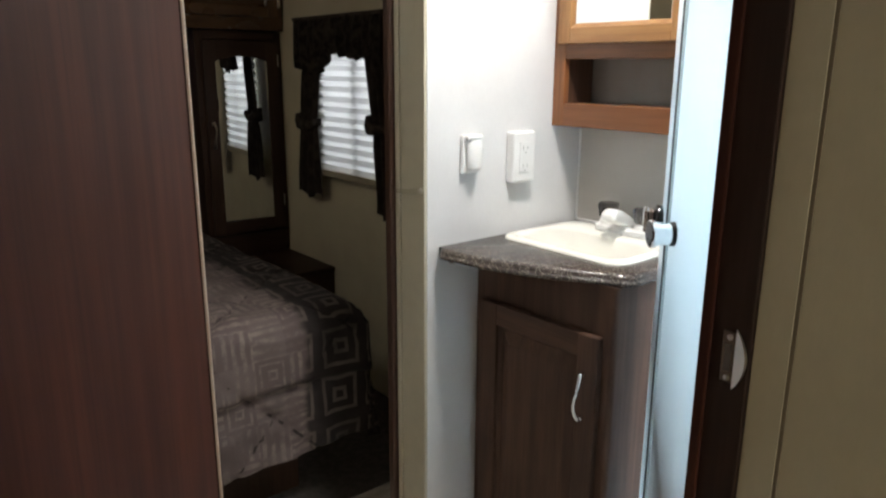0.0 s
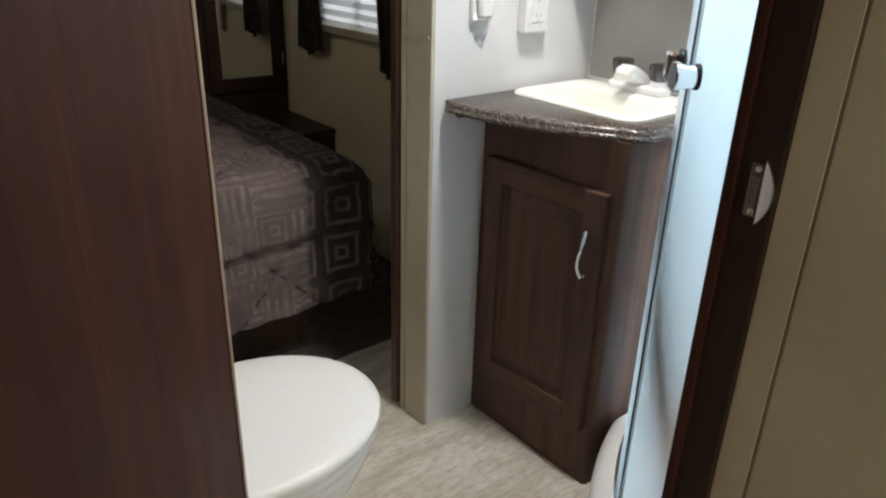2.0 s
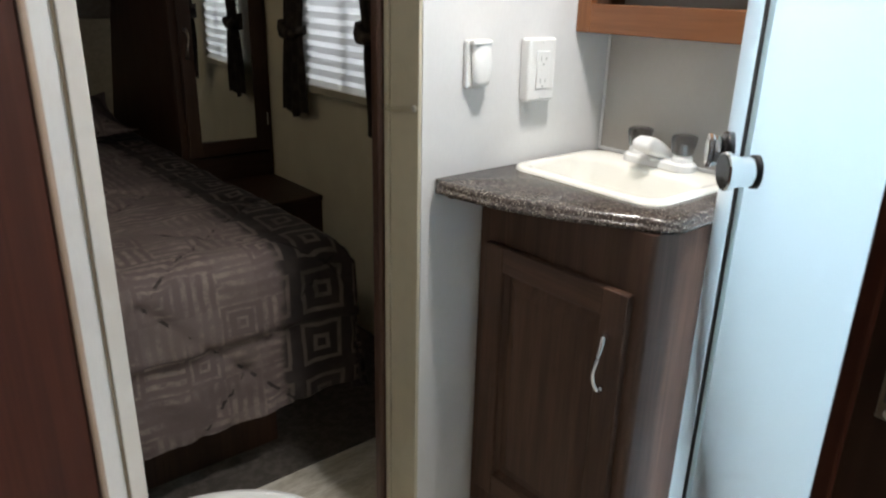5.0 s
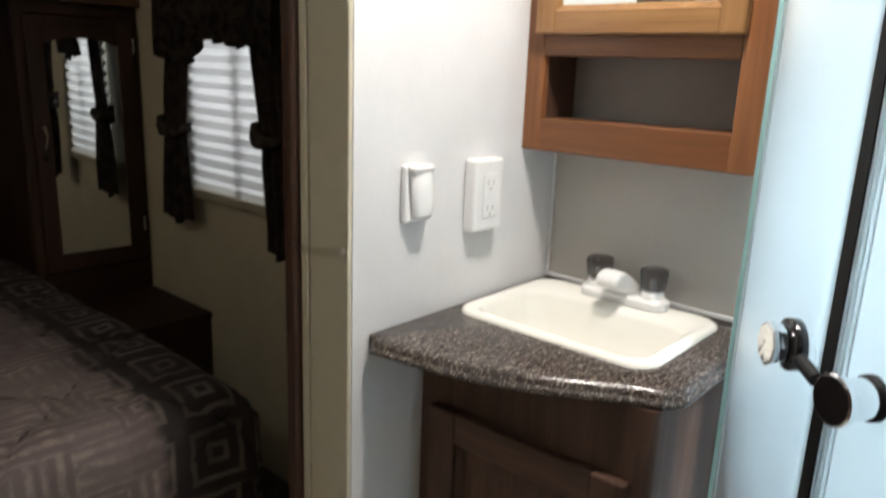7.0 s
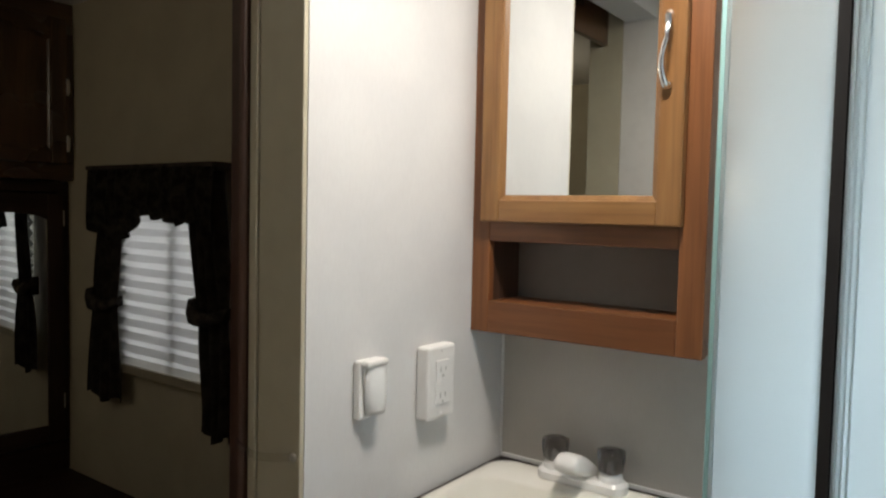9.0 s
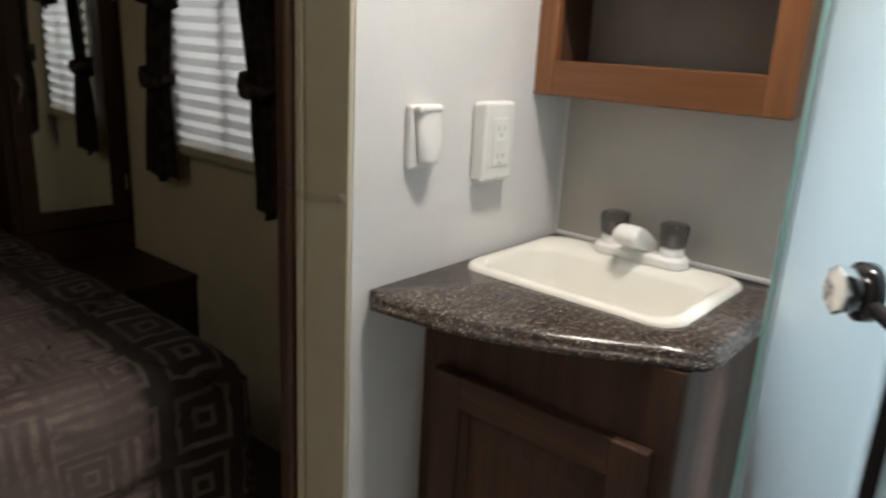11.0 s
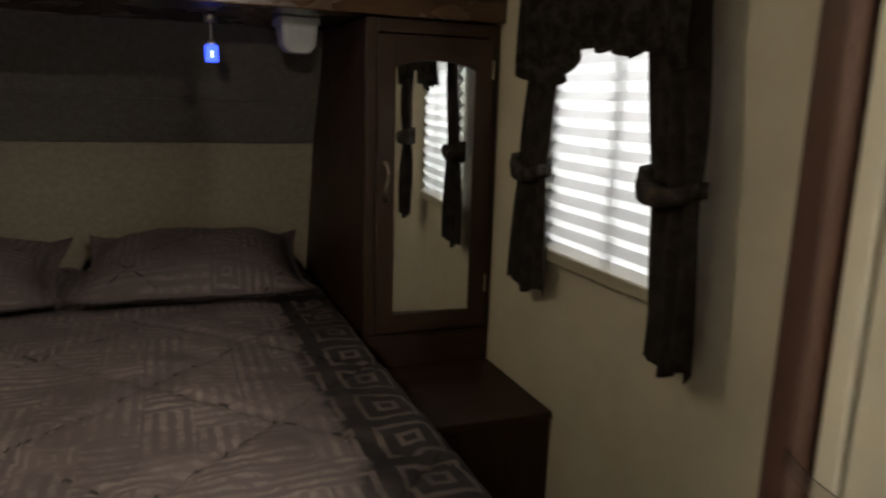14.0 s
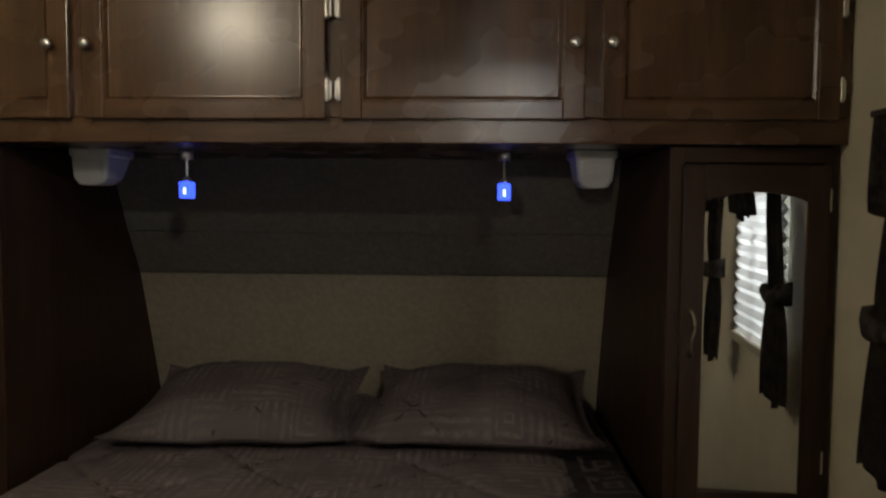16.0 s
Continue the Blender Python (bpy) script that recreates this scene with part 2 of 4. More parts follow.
def make_cover(name, dark_from, tone=1.0):
    """Woven comforter: basket-weave blocks, and a dark border of nested squares past dark_from across the bed."""
    m, nt, b = material(name, 0.75, 0.0, 0.25)
    uvn = nt.nodes.new("ShaderNodeUVMap")
    sp = nt.nodes.new("ShaderNodeSeparateXYZ")
    nt.links.new(uvn.outputs[0], sp.inputs[0])
    wob = noisy(nt, uvn.outputs[0], 16.0, 3.0)
    wob = calc(nt, "MULTIPLY", calc(nt, "SUBTRACT", wob, 0.5), 0.012)
    u, v = calc(nt, "ADD", sp.outputs[0], wob), calc(nt, "SUBTRACT", sp.outputs[1], wob)

    def cell(size, shift=0.0):
        uu = calc(nt, "DIVIDE", calc(nt, "ADD", u, shift), size)
        vv = calc(nt, "DIVIDE", calc(nt, "ADD", v, shift), size)
        fu, fv = calc(nt, "FRACT", uu), calc(nt, "FRACT", vv)
        comb = nt.nodes.new("ShaderNodeCombineXYZ")
        nt.links.new(calc(nt, "FLOOR", uu), comb.inputs[0])
        nt.links.new(calc(nt, "FLOOR", vv), comb.inputs[1])
        wn = nt.nodes.new("ShaderNodeTexWhiteNoise")
        wn.noise_dimensions = "2D"
        nt.links.new(comb.outputs[0], wn.inputs["Vector"])
        return fu, fv, wn.outputs["Value"]

    fu, fv, rnd = cell(0.092)
    sw = calc(nt, "GREATER_THAN", rnd, 0.5)
    pick = nt.nodes.new("ShaderNodeMix")
    nt.links.new(sw, pick.inputs[0])
    nt.links.new(fu, pick.inputs[2])
    nt.links.new(fv, pick.inputs[3])
    stripe = calc(nt, "PINGPONG", calc(nt, "MULTIPLY", pick.outputs[0], 3.5), 0.5)
    stripe = ramp(nt, stripe, 0.12, 0.40)
    cloud = noisy(nt, uvn.outputs[0], 9.0, 4.0)
    threads = noisy(nt, uvn.outputs[0], 420.0, 2.0)
    ru, rv = calc(nt, "ABSOLUTE", calc(nt, "SUBTRACT", fu, 0.5)), calc(nt, "ABSOLUTE", calc(nt, "SUBTRACT", fv, 0.5))
    box_line = calc(nt, "PINGPONG", calc(nt, "MULTIPLY", calc(nt, "MAXIMUM", ru, rv), 4.2), 0.5)
    box_line = ramp(nt, box_line, 0.26, 0.42)
    pick2 = nt.nodes.new("ShaderNodeMix")
    nt.links.new(calc(nt, "GREATER_THAN", calc(nt, "FRACT", calc(nt, "MULTIPLY", rnd, 13.7)), 0.84), pick2.inputs[0])
    nt.links.new(stripe, pick2.inputs[2])
    nt.links.new(box_line, pick2.inputs[3])
    patch = noisy(nt, uvn.outputs[0], 5.0, 5.0, 0.7)
    fleck = noisy(nt, uvn.outputs[0], 38.0, 4.0, 0.7)
    strength = calc(nt, "MULTIPLY", calc(nt, "MULTIPLY", pick2.outputs[0], ramp(nt, patch, 0.36, 0.60)), ramp(nt, fleck, 0.30, 0.62))
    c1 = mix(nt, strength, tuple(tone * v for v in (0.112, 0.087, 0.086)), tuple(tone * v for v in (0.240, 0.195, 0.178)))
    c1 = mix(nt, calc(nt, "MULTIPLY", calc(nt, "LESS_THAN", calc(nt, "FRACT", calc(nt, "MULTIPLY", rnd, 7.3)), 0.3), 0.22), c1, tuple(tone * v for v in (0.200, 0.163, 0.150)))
    gu, gv, rnd2 = cell(0.150, 0.045)
    au = calc(nt, "ABSOLUTE", calc(nt, "SUBTRACT", gu, 0.5))
    av = calc(nt, "ABSOLUTE", calc(nt, "SUBTRACT", gv, 0.5))
    ring = calc(nt, "MAXIMUM", au, av)
    nest = calc(nt, "PINGPONG", calc(nt, "MULTIPLY", ring, 4.4), 0.5)
    nest = ramp(nt, nest, 0.26, 0.40)
    c2 = mix(nt, calc(nt, "MULTIPLY", nest, calc(nt, "ADD", 0.35, calc(nt, "MULTIPLY", ramp(nt, patch, 0.35, 0.6), 0.65))), (0.022, 0.018, 0.018), (0.145, 0.118, 0.104))
    side = calc(nt, "ADD", u, calc(nt, "MULTIPLY", calc(nt, "SUBTRACT", cloud, 0.5), 0.10))
    c = mix(nt, ramp(nt, side, dark_from, dark_from + 0.03), c1, c2)
    c = mix(nt, calc(nt, "MULTIPLY", ramp(nt, cloud, 0.4, 0.75), 0.35), c, (0.085, 0.068, 0.064))
    c = mix(nt, calc(nt, "MULTIPLY", ramp(nt, threads, 0.4, 0.7), 0.25), c, (0.05, 0.04, 0.036))
    # broken dark stitching along the crossed quilting lines
    dash = ramp(nt, noisy(nt, uvn.outputs[0], 24.0, 2.0), 0.50, 0.58)
    for op in ("ADD", "SUBTRACT"):
        d = calc(nt, "DIVIDE", calc(nt, op, calc(nt, "SUBTRACT", u, 1.158), v), 0.46)
        near = calc(nt, "ABSOLUTE", calc(nt, "SUBTRACT", calc(nt, "FRACT", calc(nt, "ADD", d, 0.5)), 0.5))
        c = mix(nt, calc(nt, "MULTIPLY", calc(nt, "LESS_THAN", near, 0.011), calc(nt, "MULTIPLY", dash, 0.8)), c, (0.012, 0.010, 0.010))
    nt.links.new(c, b.inputs["Base Color"])
    bump(nt, b, threads, 0.3, 0.001)
    return m


def make_fabric(name, base, spot, scale=18.0, rough=0.85):
    m, nt, b = material(name, rough, 0.0, 0.2)
    a = noisy(nt, coords(nt, (1, 1, 1)), scale, 5.0, 0.65)
    t = noisy(nt, coords(nt, (1, 1, 1)), 500.0, 2.0)
    c = mix(nt, ramp(nt, a, 0.38, 0.66), base, spot)
    c = mix(nt, calc(nt, "MULTIPLY", ramp(nt, t, 0.4, 0.7), 0.3), c, tuple(0.5 * v for v in base))
    nt.links.new(c, b.inputs["Base Color"])
    bump(nt, b, t, 0.25, 0.001)
    return m


M_FLOOR = make_floor()
M_DARKFLOOR = make_fabric("dark_taupe_floor_sheet", (0.075, 0.066, 0.058), (0.115, 0.102, 0.090), 45.0, 0.95)
M_COUNTER = make_counter()
M_FROST = make_frost()
M_BLIND = make_cloth_through("pleated_shade_paper", (0.80, 0.80, 0.78), (0.62, 0.61, 0.58), 0.45)
M_CURTAIN = make_fabric("dark_brown_curtain", (0.046, 0.037, 0.031), (0.084, 0.067, 0.056), 26.0)
M_VALANCE = make_fabric("dark_scroll_valance", (0.026, 0.021, 0.018), (0.085, 0.069, 0.056), 34.0)
M_COVER = make_cover("patterned_comforter", 1.70)
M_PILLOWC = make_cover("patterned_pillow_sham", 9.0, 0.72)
M_HEAD_D = make_fabric("charcoal_wall_vinyl", (0.105, 0.093, 0.076), (0.138, 0.123, 0.101), 60.0, 0.7)
M_HEAD_T = make_fabric("tan_wall_vinyl", (0.25, 0.215, 0.155), (0.30, 0.26, 0.19), 50.0, 0.7)
M_SMOKE = make_clear("smoked_clear_acrylic", (0.30, 0.28, 0.28), 0.06)
M_STRAP = make_clear("clear_strap_plastic", (0.92, 0.90, 0.86), 0.12)
M_TEAL = plain("green_glass_edge", (0.40, 0.66, 0.66), 0.2)
M_GLASS = make_clear("window_glass", (0.95, 0.98, 0.98), 0.0)


def glowing(name, colour, strength):
    m, nt, b = material(name, 0.3)
    b.inputs["Base Color"].default_value = (*colour, 1)
    b.inputs["Emission Color"].default_value = (*colour, 1)
    b.inputs["Emission Strength"].default_value = strength
    return m


M_BLUE = glowing("blue_lit_crystal", (0.03, 0.07, 1.0), 1.3)
M_BLUEHOT = glowing("pale_blue_led", (0.45, 0.56, 1.0), 1.8)
M_DIFFUSER = glowing("lamp_diffuser", (1.0, 0.93, 0.82), 2.0)
M_SKYDOME = glowing("skylight_dome_lit", (0.8, 0.92, 1.0), 2.0)


# ---------------------------------------------------------------- mesh helpers
def to_mesh(name, bm, mat, smooth=False):
    bmesh.ops.recalc_face_normals(bm, faces=bm.faces[:])
    me = bpy.data.meshes.new(name)
    bm.to_mesh(me)
    bm.free()
    if smooth:
        for p in me.polygons:
            p.use_smooth = True
    me.materials.append(mat)
    return me


def part(name, bm, mat, parent=None, label="", smooth=False):
    ob = new(name, to_mesh(name, bm, mat, smooth))
    if parent is not None:
        ob.parent = parent
    if label:
        ob["label"] = label
    return ob


def thing(name, label, category, group="", kind="", place=(0, 0, 0)):
    ob = new(name)
    ob.location = place
    ob.empty_display_size = 0.1
    return tagged(ob, label, category, group, kind)


def structure(name, bm, mat, label, category):
    return tagged(part(name, bm, mat), label, category, "", "structure")


def box(x0, x1, y0, y1, z0, z1, bevel=0.0, bm=None, seg=2):
    bm = bm or bmesh.new()
    made = bmesh.ops.create_cube(bm, size=1.0)["verts"]
    for v in made:
        v.co = (x0 + (v.co.x + 0.5) * (x1 - x0), y0 + (v.co.y + 0.5) * (y1 - y0), z0 + (v.co.z + 0.5) * (z1 - z0))
    if bevel:
        es = list({e for v in made for e in v.link_edges})
        bmesh.ops.bevel(bm, geom=es, offset=bevel, segments=seg, profile=0.5, affect="EDGES")
    return bm


def loft(rings, cap_start=True, cap_end=True, closed=True, bm=None):
    """Skin a row of rings with equally many points."""
    bm = bm or bmesh.new()
    vs = [[bm.verts.new(p) for p in r] for r in rings]
    n = len(vs[0])
    for a, b in zip(vs, vs[1:]):
        for i in range(n if closed else n - 1):
            j = (i + 1) % n
            bm.faces.new((a[i], a[j], b[j], b[i]))
    if cap_start:
        bm.faces.new(vs[0])
    if cap_end:
        bm.faces.new(vs[-1])
    return bm


def circle(c, r, axis="z", n=20, ry=None):
    ry = r if ry is None else ry
    out = []
    for i in range(n):
        a = 2 * math.pi * i / n
        p, q = r * math.cos(a), ry * math.sin(a)
        out.append({"z": (c[0] + p, c[1] + q, c[2]), "x": (c[0], c[1] + p, c[2] + q), "y": (c[0] + p, c[1], c[2] + q)}[axis])
    return out


def turned(profile, centre, direction=(0, 0, 1), n=20):
    """A turned body: profile rows (distance along the axis, radius)."""
    d = Vector(direction).normalized()
    q = Vector((0, 0, 1)).rotation_difference(d)
    rings = []
    for h, r in profile:
        rings.append([Vector(centre) + q @ Vector((r * math.cos(2 * math.pi * i / n), r * math.sin(2 * math.pi * i / n), h)) for i in range(n)])
    return loft(rings)


def tube(points, radius, n=8, bm=None, flat=1.0):
    """A round rod along points."""
    pts = [Vector(p) for p in points]
    rings = []
    for i, p in enumerate(pts):
        d = (pts[min(i + 1, len(pts) - 1)] - pts[max(i - 1, 0)]).normalized()
        side = d.cross(Vector((0.13, 0.21, 0.97))).normalized()
        up = side.cross(d)
        r = radius(i / (len(pts) - 1)) if callable(radius) else radius
        rings.append([p + side * (r * math.cos(2 * math.pi * k / n)) + up * (r * flat * math.sin(2 * math.pi * k / n)) for k in range(n)])
    return loft(rings, bm=bm)


def rounded(x0, x1, y0, y1, r, z, k=6):
    """A rectangle with round corners, 4 * k points, counter-clockwise from the corner (x1, y0)."""
    out = []
    for cx, cy, a0 in ((x1 - r, y0 + r, -90), (x1 - r, y1 - r, 0), (x0 + r, y1 - r, 90), (x0 + r, y0 + r, 180)):
        for i in range(k):
            a = radians(a0 + 90 * i / (k - 1))
            out.append((cx + r * math.cos(a), cy + r * math.sin(a), z))
    return out


def slab(outline, z0, z1, bevel=0.0, seg=2):
    bm = bmesh.new()
    bottom = [bm.verts.new((x, y, z0)) for x, y in outline]
    f = bm.faces.new(bottom)
    up = bmesh.ops.extrude_face_region(bm, geom=[f])["geom"]
    for v in up:
        if isinstance(v, bmesh.types.BMVert):
            v.co.z = z1
    return bm


def wall_with_hole(axis, at0, at1, a0, a1, z0, z1, h0, h1, hz0, hz1):
    """A wall of real thickness with one rectangular opening; axis is the one it stands across."""
    bm = bmesh.new()

    def piece(p0, p1, q0, q1):
        if p1 - p0 > 1e-4 and q1 - q0 > 1e-4:
            if axis == "y":
                box(p0, p1, at0, at1, q0, q1, bm=bm)
            else:
                box(at0, at1, p0, p1, q0, q1, bm=bm)
    piece(a0, h0, z0, z1)
    piece(h1, a1, z0, z1)
    piece(h0, h1, z0, hz0)
    piece(h0, h1, hz1, z1)
    return bm


# ---------------------------------------------------------------- the plan
WALL_X, LEFT_X = 2.315, 0.0       # inner faces of the outer side walls
PART_Y, PART_B = 1.82, 1.925      # bath to bedroom partition
ROOM_Y, HEAD_Y = 1.925, 4.5
CEIL = 1.98
ENTRY_Y = 0.90

structure("floor", box(-0.1, 2.45, -3.1, 4.7, -0.05, 0.0), M_FLOOR, "pale stone-look sheet vinyl floor, worn and mottled", "floor")
# thin dark sheet added to darken the bedroom floor past y 2.235
structure("carpet", box(0.001, 2.314, 2.235, 4.40, 0.0005, 0.007, 0.002), M_DARKFLOOR, "dark taupe sheet over the bedroom floor round the bed", "carpet")
structure("ceiling", box(-0.1, 2.45, -3.1, 4.7, CEIL + 0.06, CEIL + 0.1), M_CEIL, "white vinyl ceiling panel", "ceiling")
bm = box(-0.1, 1.7, -3.1, 4.7, CEIL, CEIL + 0.05)
box(1.7, 2.12, -3.1, 0.64, CEIL, CEIL + 0.05, bm=bm)
box(1.7, 2.12, 1.06, 4.7, CEIL, CEIL + 0.05, bm=bm)
box(2.12, 2.45, -3.1, 4.7, CEIL, CEIL + 0.05, bm=bm)
structure("ceiling_lining", bm, M_CEIL, "white vinyl ceiling lining with a skylight opening", "ceiling")
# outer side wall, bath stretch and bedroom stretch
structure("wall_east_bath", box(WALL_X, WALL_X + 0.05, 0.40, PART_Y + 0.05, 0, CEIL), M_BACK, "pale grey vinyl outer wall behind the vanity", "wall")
structure("wall_east_bedroom", wall_with_hole("x", WALL_X, WALL_X + 0.05, PART_Y + 0.05, HEAD_Y, 0, CEIL, 2.71, 3.12, 0.88, 1.37), M_CREAM, "beige vinyl outer wall with a window opening", "wall")
structure("wall_west", box(LEFT_X - 0.05, LEFT_X, -3.0, HEAD_Y, 0, CEIL), M_BEIGE, "beige vinyl outer wall", "wall")
# partition between bath and bedroom
structure("wall_partition_right", box(1.80, WALL_X, PART_Y, PART_B, 0, CEIL), M_WHITE, "pale grey vinyl partition beside the vanity", "wall")
structure("wall_partition_left", box(0.0, 1.235, PART_Y, PART_B, 0, CEIL), M_WHITE, "pale grey vinyl partition behind the toilet", "wall")
structure("wall_partition_top", box(1.235, 1.80, PART_Y + 0.01, PART_B - 0.002, 1.90, CEIL), M_WHITE, "pale grey panel over the bedroom doorway", "wall")
# bath left wall and hall
structure("wall_bath_west", box(0.74, 0.79, ENTRY_Y, PART_Y, 0, CEIL), M_WHITE, "pale grey vinyl wall beside the toilet", "wall")
structure("wall_entry_left", box(0.0, 0.80, ENTRY_Y - 0.05, ENTRY_Y - 0.002, 0, CEIL), M_BEIGE, "beige vinyl wall beside the bathroom doorway", "wall")
structure("wall_entry_top", box(0.80, 1.46, ENTRY_Y - 0.045, ENTRY_Y - 0.004, 1.93, CEIL), M_BEIGE, "beige panel over the bathroom doorway", "wall")
structure("wall_hall_east", box(1.46, 1.50, -2.95, 0.8855, 0, CEIL), M_BEIGE, "beige grooved vinyl hall wall beside the shower", "wall")
structure("wall_east_hall", box(WALL_X, WALL_X + 0.05, -3.0, 0.398, 0, CEIL), M_BEIGE, "beige vinyl outer wall", "wall")
structure("wall_hall_south", box(0.0, 1.50, -3.0, -2.95, 0, CEIL), M_BEIGE, "beige vinyl wall at the end of the hall", "wall")


def doorway_trim():
    # right side of the bedroom doorway: corner guard, groove, wall end
    t = part("trim_bedroom_doorway_right", box(1.792, 1.80, PART_Y + 0.001, 1.908, 0, CEIL, 0.0015), M_TRIM)
    tagged(t, "beige plastic end trim of the bedroom doorway", "trim", "", "structure")
    part("edge_strip", box(1.790, 1.80, 1.9115, 1.927, 0, CEIL, 0.0015), M_TRIM, t)
    part("groove", box(1.797, 1.8005, 1.907, 1.9125, 0, CEIL), M_GROOVE, t)
    t = part("trim_bedroom_doorway_left", box(1.222, 1.247, PART_Y - 0.004, 1.93, 0, CEIL, 0.002), M_PALETRIM)
    tagged(t, "pale grey plastic end trim of the doorway partition", "trim", "", "structure")
    part("groove", box(1.217, 1.222, PART_Y - 0.002, PART_Y + 0.004, 0, CEIL), M_GROOVE, t)


doorway_trim()
bm = box(1.195, 1.246, 1.9312, 2.035, 0, CEIL, 0.002)
structure("trim_closet_end", bm, M_BEIGE, "beige vinyl panel end on the bedroom side of the doorway", "trim")


def hall_trim():
    t = part("trim_bath_doorway", box(1.452, 1.50, 0.886, 0.937, 0, 1.93, 0.002), M_JAMB)
    tagged(t, "dark brown wooden jamb of the bathroom doorway", "trim", "", "structure")
    part("stop_strip", box(1.447, 1.4525, 0.925, 0.937, 0, 1.93, 0.002), M_DOOR, t)
    # latch plate with a bright half-moon lip
    plate = part("latch_plate", box(1.4498, 1.4525, 0.898, 0.913, 0.972, 1.024, 0.0008), M_BRONZE, t, "worn metal latch plate")
    part("latch_hole", box(1.4488, 1.4502, 0.903, 0.910, 0.984, 1.012), M_TAN, plate)
    for zc in (0.977, 1.019):
        part("screw", turned([(0, 0.0032), (0.001, 0.0032), (0.0016, 0.001)], (1.4498, 0.9055, zc), (-1, 0, 0), 10), M_NICKEL, plate)
    moon = [(0.8995 - 0.0125 * math.sin(math.pi * k / 14) ** 0.8, 0.966 + 0.062 * k / 14) for k in range(15)]
    bm = loft([[(1.4490 - 0.25 * (0.8995 - y), y, z) for y, z in moon], [(1.4502, y, z) for y, z in moon]])
    part("lip", bm, M_NICKEL, plate, "bright half-moon latch lip")
    h = part("trim_bath_header", box(0.80, 1.452, 0.886, 0.935, 1.90, 1.93, 0.002), M_JAMB)
    tagged(h, "dark brown wooden head of the bathroom doorway", "trim", "", "structure")
    g = part("trim_hall_batten", box(1.4572, 1.4602, 0.852, 0.8855, 0, CEIL, 0.0006), M_BEIGE)
    tagged(g, "beige batten covering the hall panel joint", "trim", "", "structure")
    part("groove", box(1.4583, 1.4603, 0.8485, 0.8520, 0, CEIL), M_GROOVE, g)


hall_trim()


# ---------------------------------------------------------------- bathroom doors
def bathroom_door():
    d = thing("bathroom_door", "dark brown wood-grain bathroom door standing open", "door", place=(0.825, 0.905, 0.012))
    ax, ay = 1.101 - 0.825, 1.333 - 0.905
    length = math.hypot(ax, ay)
    d.rotation_euler = (0, 0, math.atan2(ay, ax))
    part("leaf", box(0, length - 0.011, 0.0, 0.026, 0, 1.86, 0.001), M_DOOR, d)
    part("edge_band", box(length - 0.0105, length, -0.003, 0.029, 0, 1.86, 0.0025), M_EDGE, d, "tan plastic edge band")
    part("shadow_gap", box(length - 0.0125, length - 0.0104, -0.0012, 0.027, 0, 1.86), M_JAMB, d)
    for z in (0.2, 0.95, 1.66):
        h = part("hinge", turned([(0, 0.005), (0.07, 0.005)], (-0.004, 0.006, z), n=10), M_NICKEL, d)
    return d


bathroom_door()


def sliding_door():
    d = thing("sliding_bedroom_door", "dark brown wooden sliding bedroom door, slid open against the partition", "door")
    part("leaf", box(1.800, 2.27, 1.9335, 1.960, 0.012, 1.86, 0.002), M_DOOR, d)
    part("edge_post", box(1.780, 1.806, 1.931, 1.959, 0.012, 1.86, 0.007, seg=3), M_POST, d, "rounded dark wooden edge post")
    v = thing("door_valance", "dark brown wooden valance over the sliding door track", "valance")
    part("board", box(1.10, 2.30, 1.978, 1.995, 1.84, 1.975, 0.002), M_BEDX, v)
    part("cap", box(1.10, 2.30, 1.9265, 1.9775, 1.955, 1.975, 0.001), M_BEDX, v)


sliding_door()


def door_strap():
    s = thing("door_strap", "clear plastic hold-back strap on a screw", "strap")
    pts = []
    for k in range(17):
        t = k / 16
        pts.append((1.7885 - 0.015 * math.sin(math.pi * t) ** 0.8, 1.834 + 0.127 * t, 1.004 + 0.008 * t - 0.010 * math.sin(math.pi * t)))
    ribbon = [[(x, y, z - 0.0055), (x + 0.0009, y, z - 0.0055), (x + 0.0009, y, z + 0.0055), (x, y, z + 0.0055)] for x, y, z in pts]
    part("strap", loft(ribbon), M_STRAP, s)
    part("screw", turned([(0, 0.0062), (0.002, 0.0062), (0.004, 0.0042), (0.0046, 0.001)], (1.7918, 1.832, 1.003), (-1, 0, 0), 14), M_NICKEL, s, "domed nickel screw head")


door_strap()


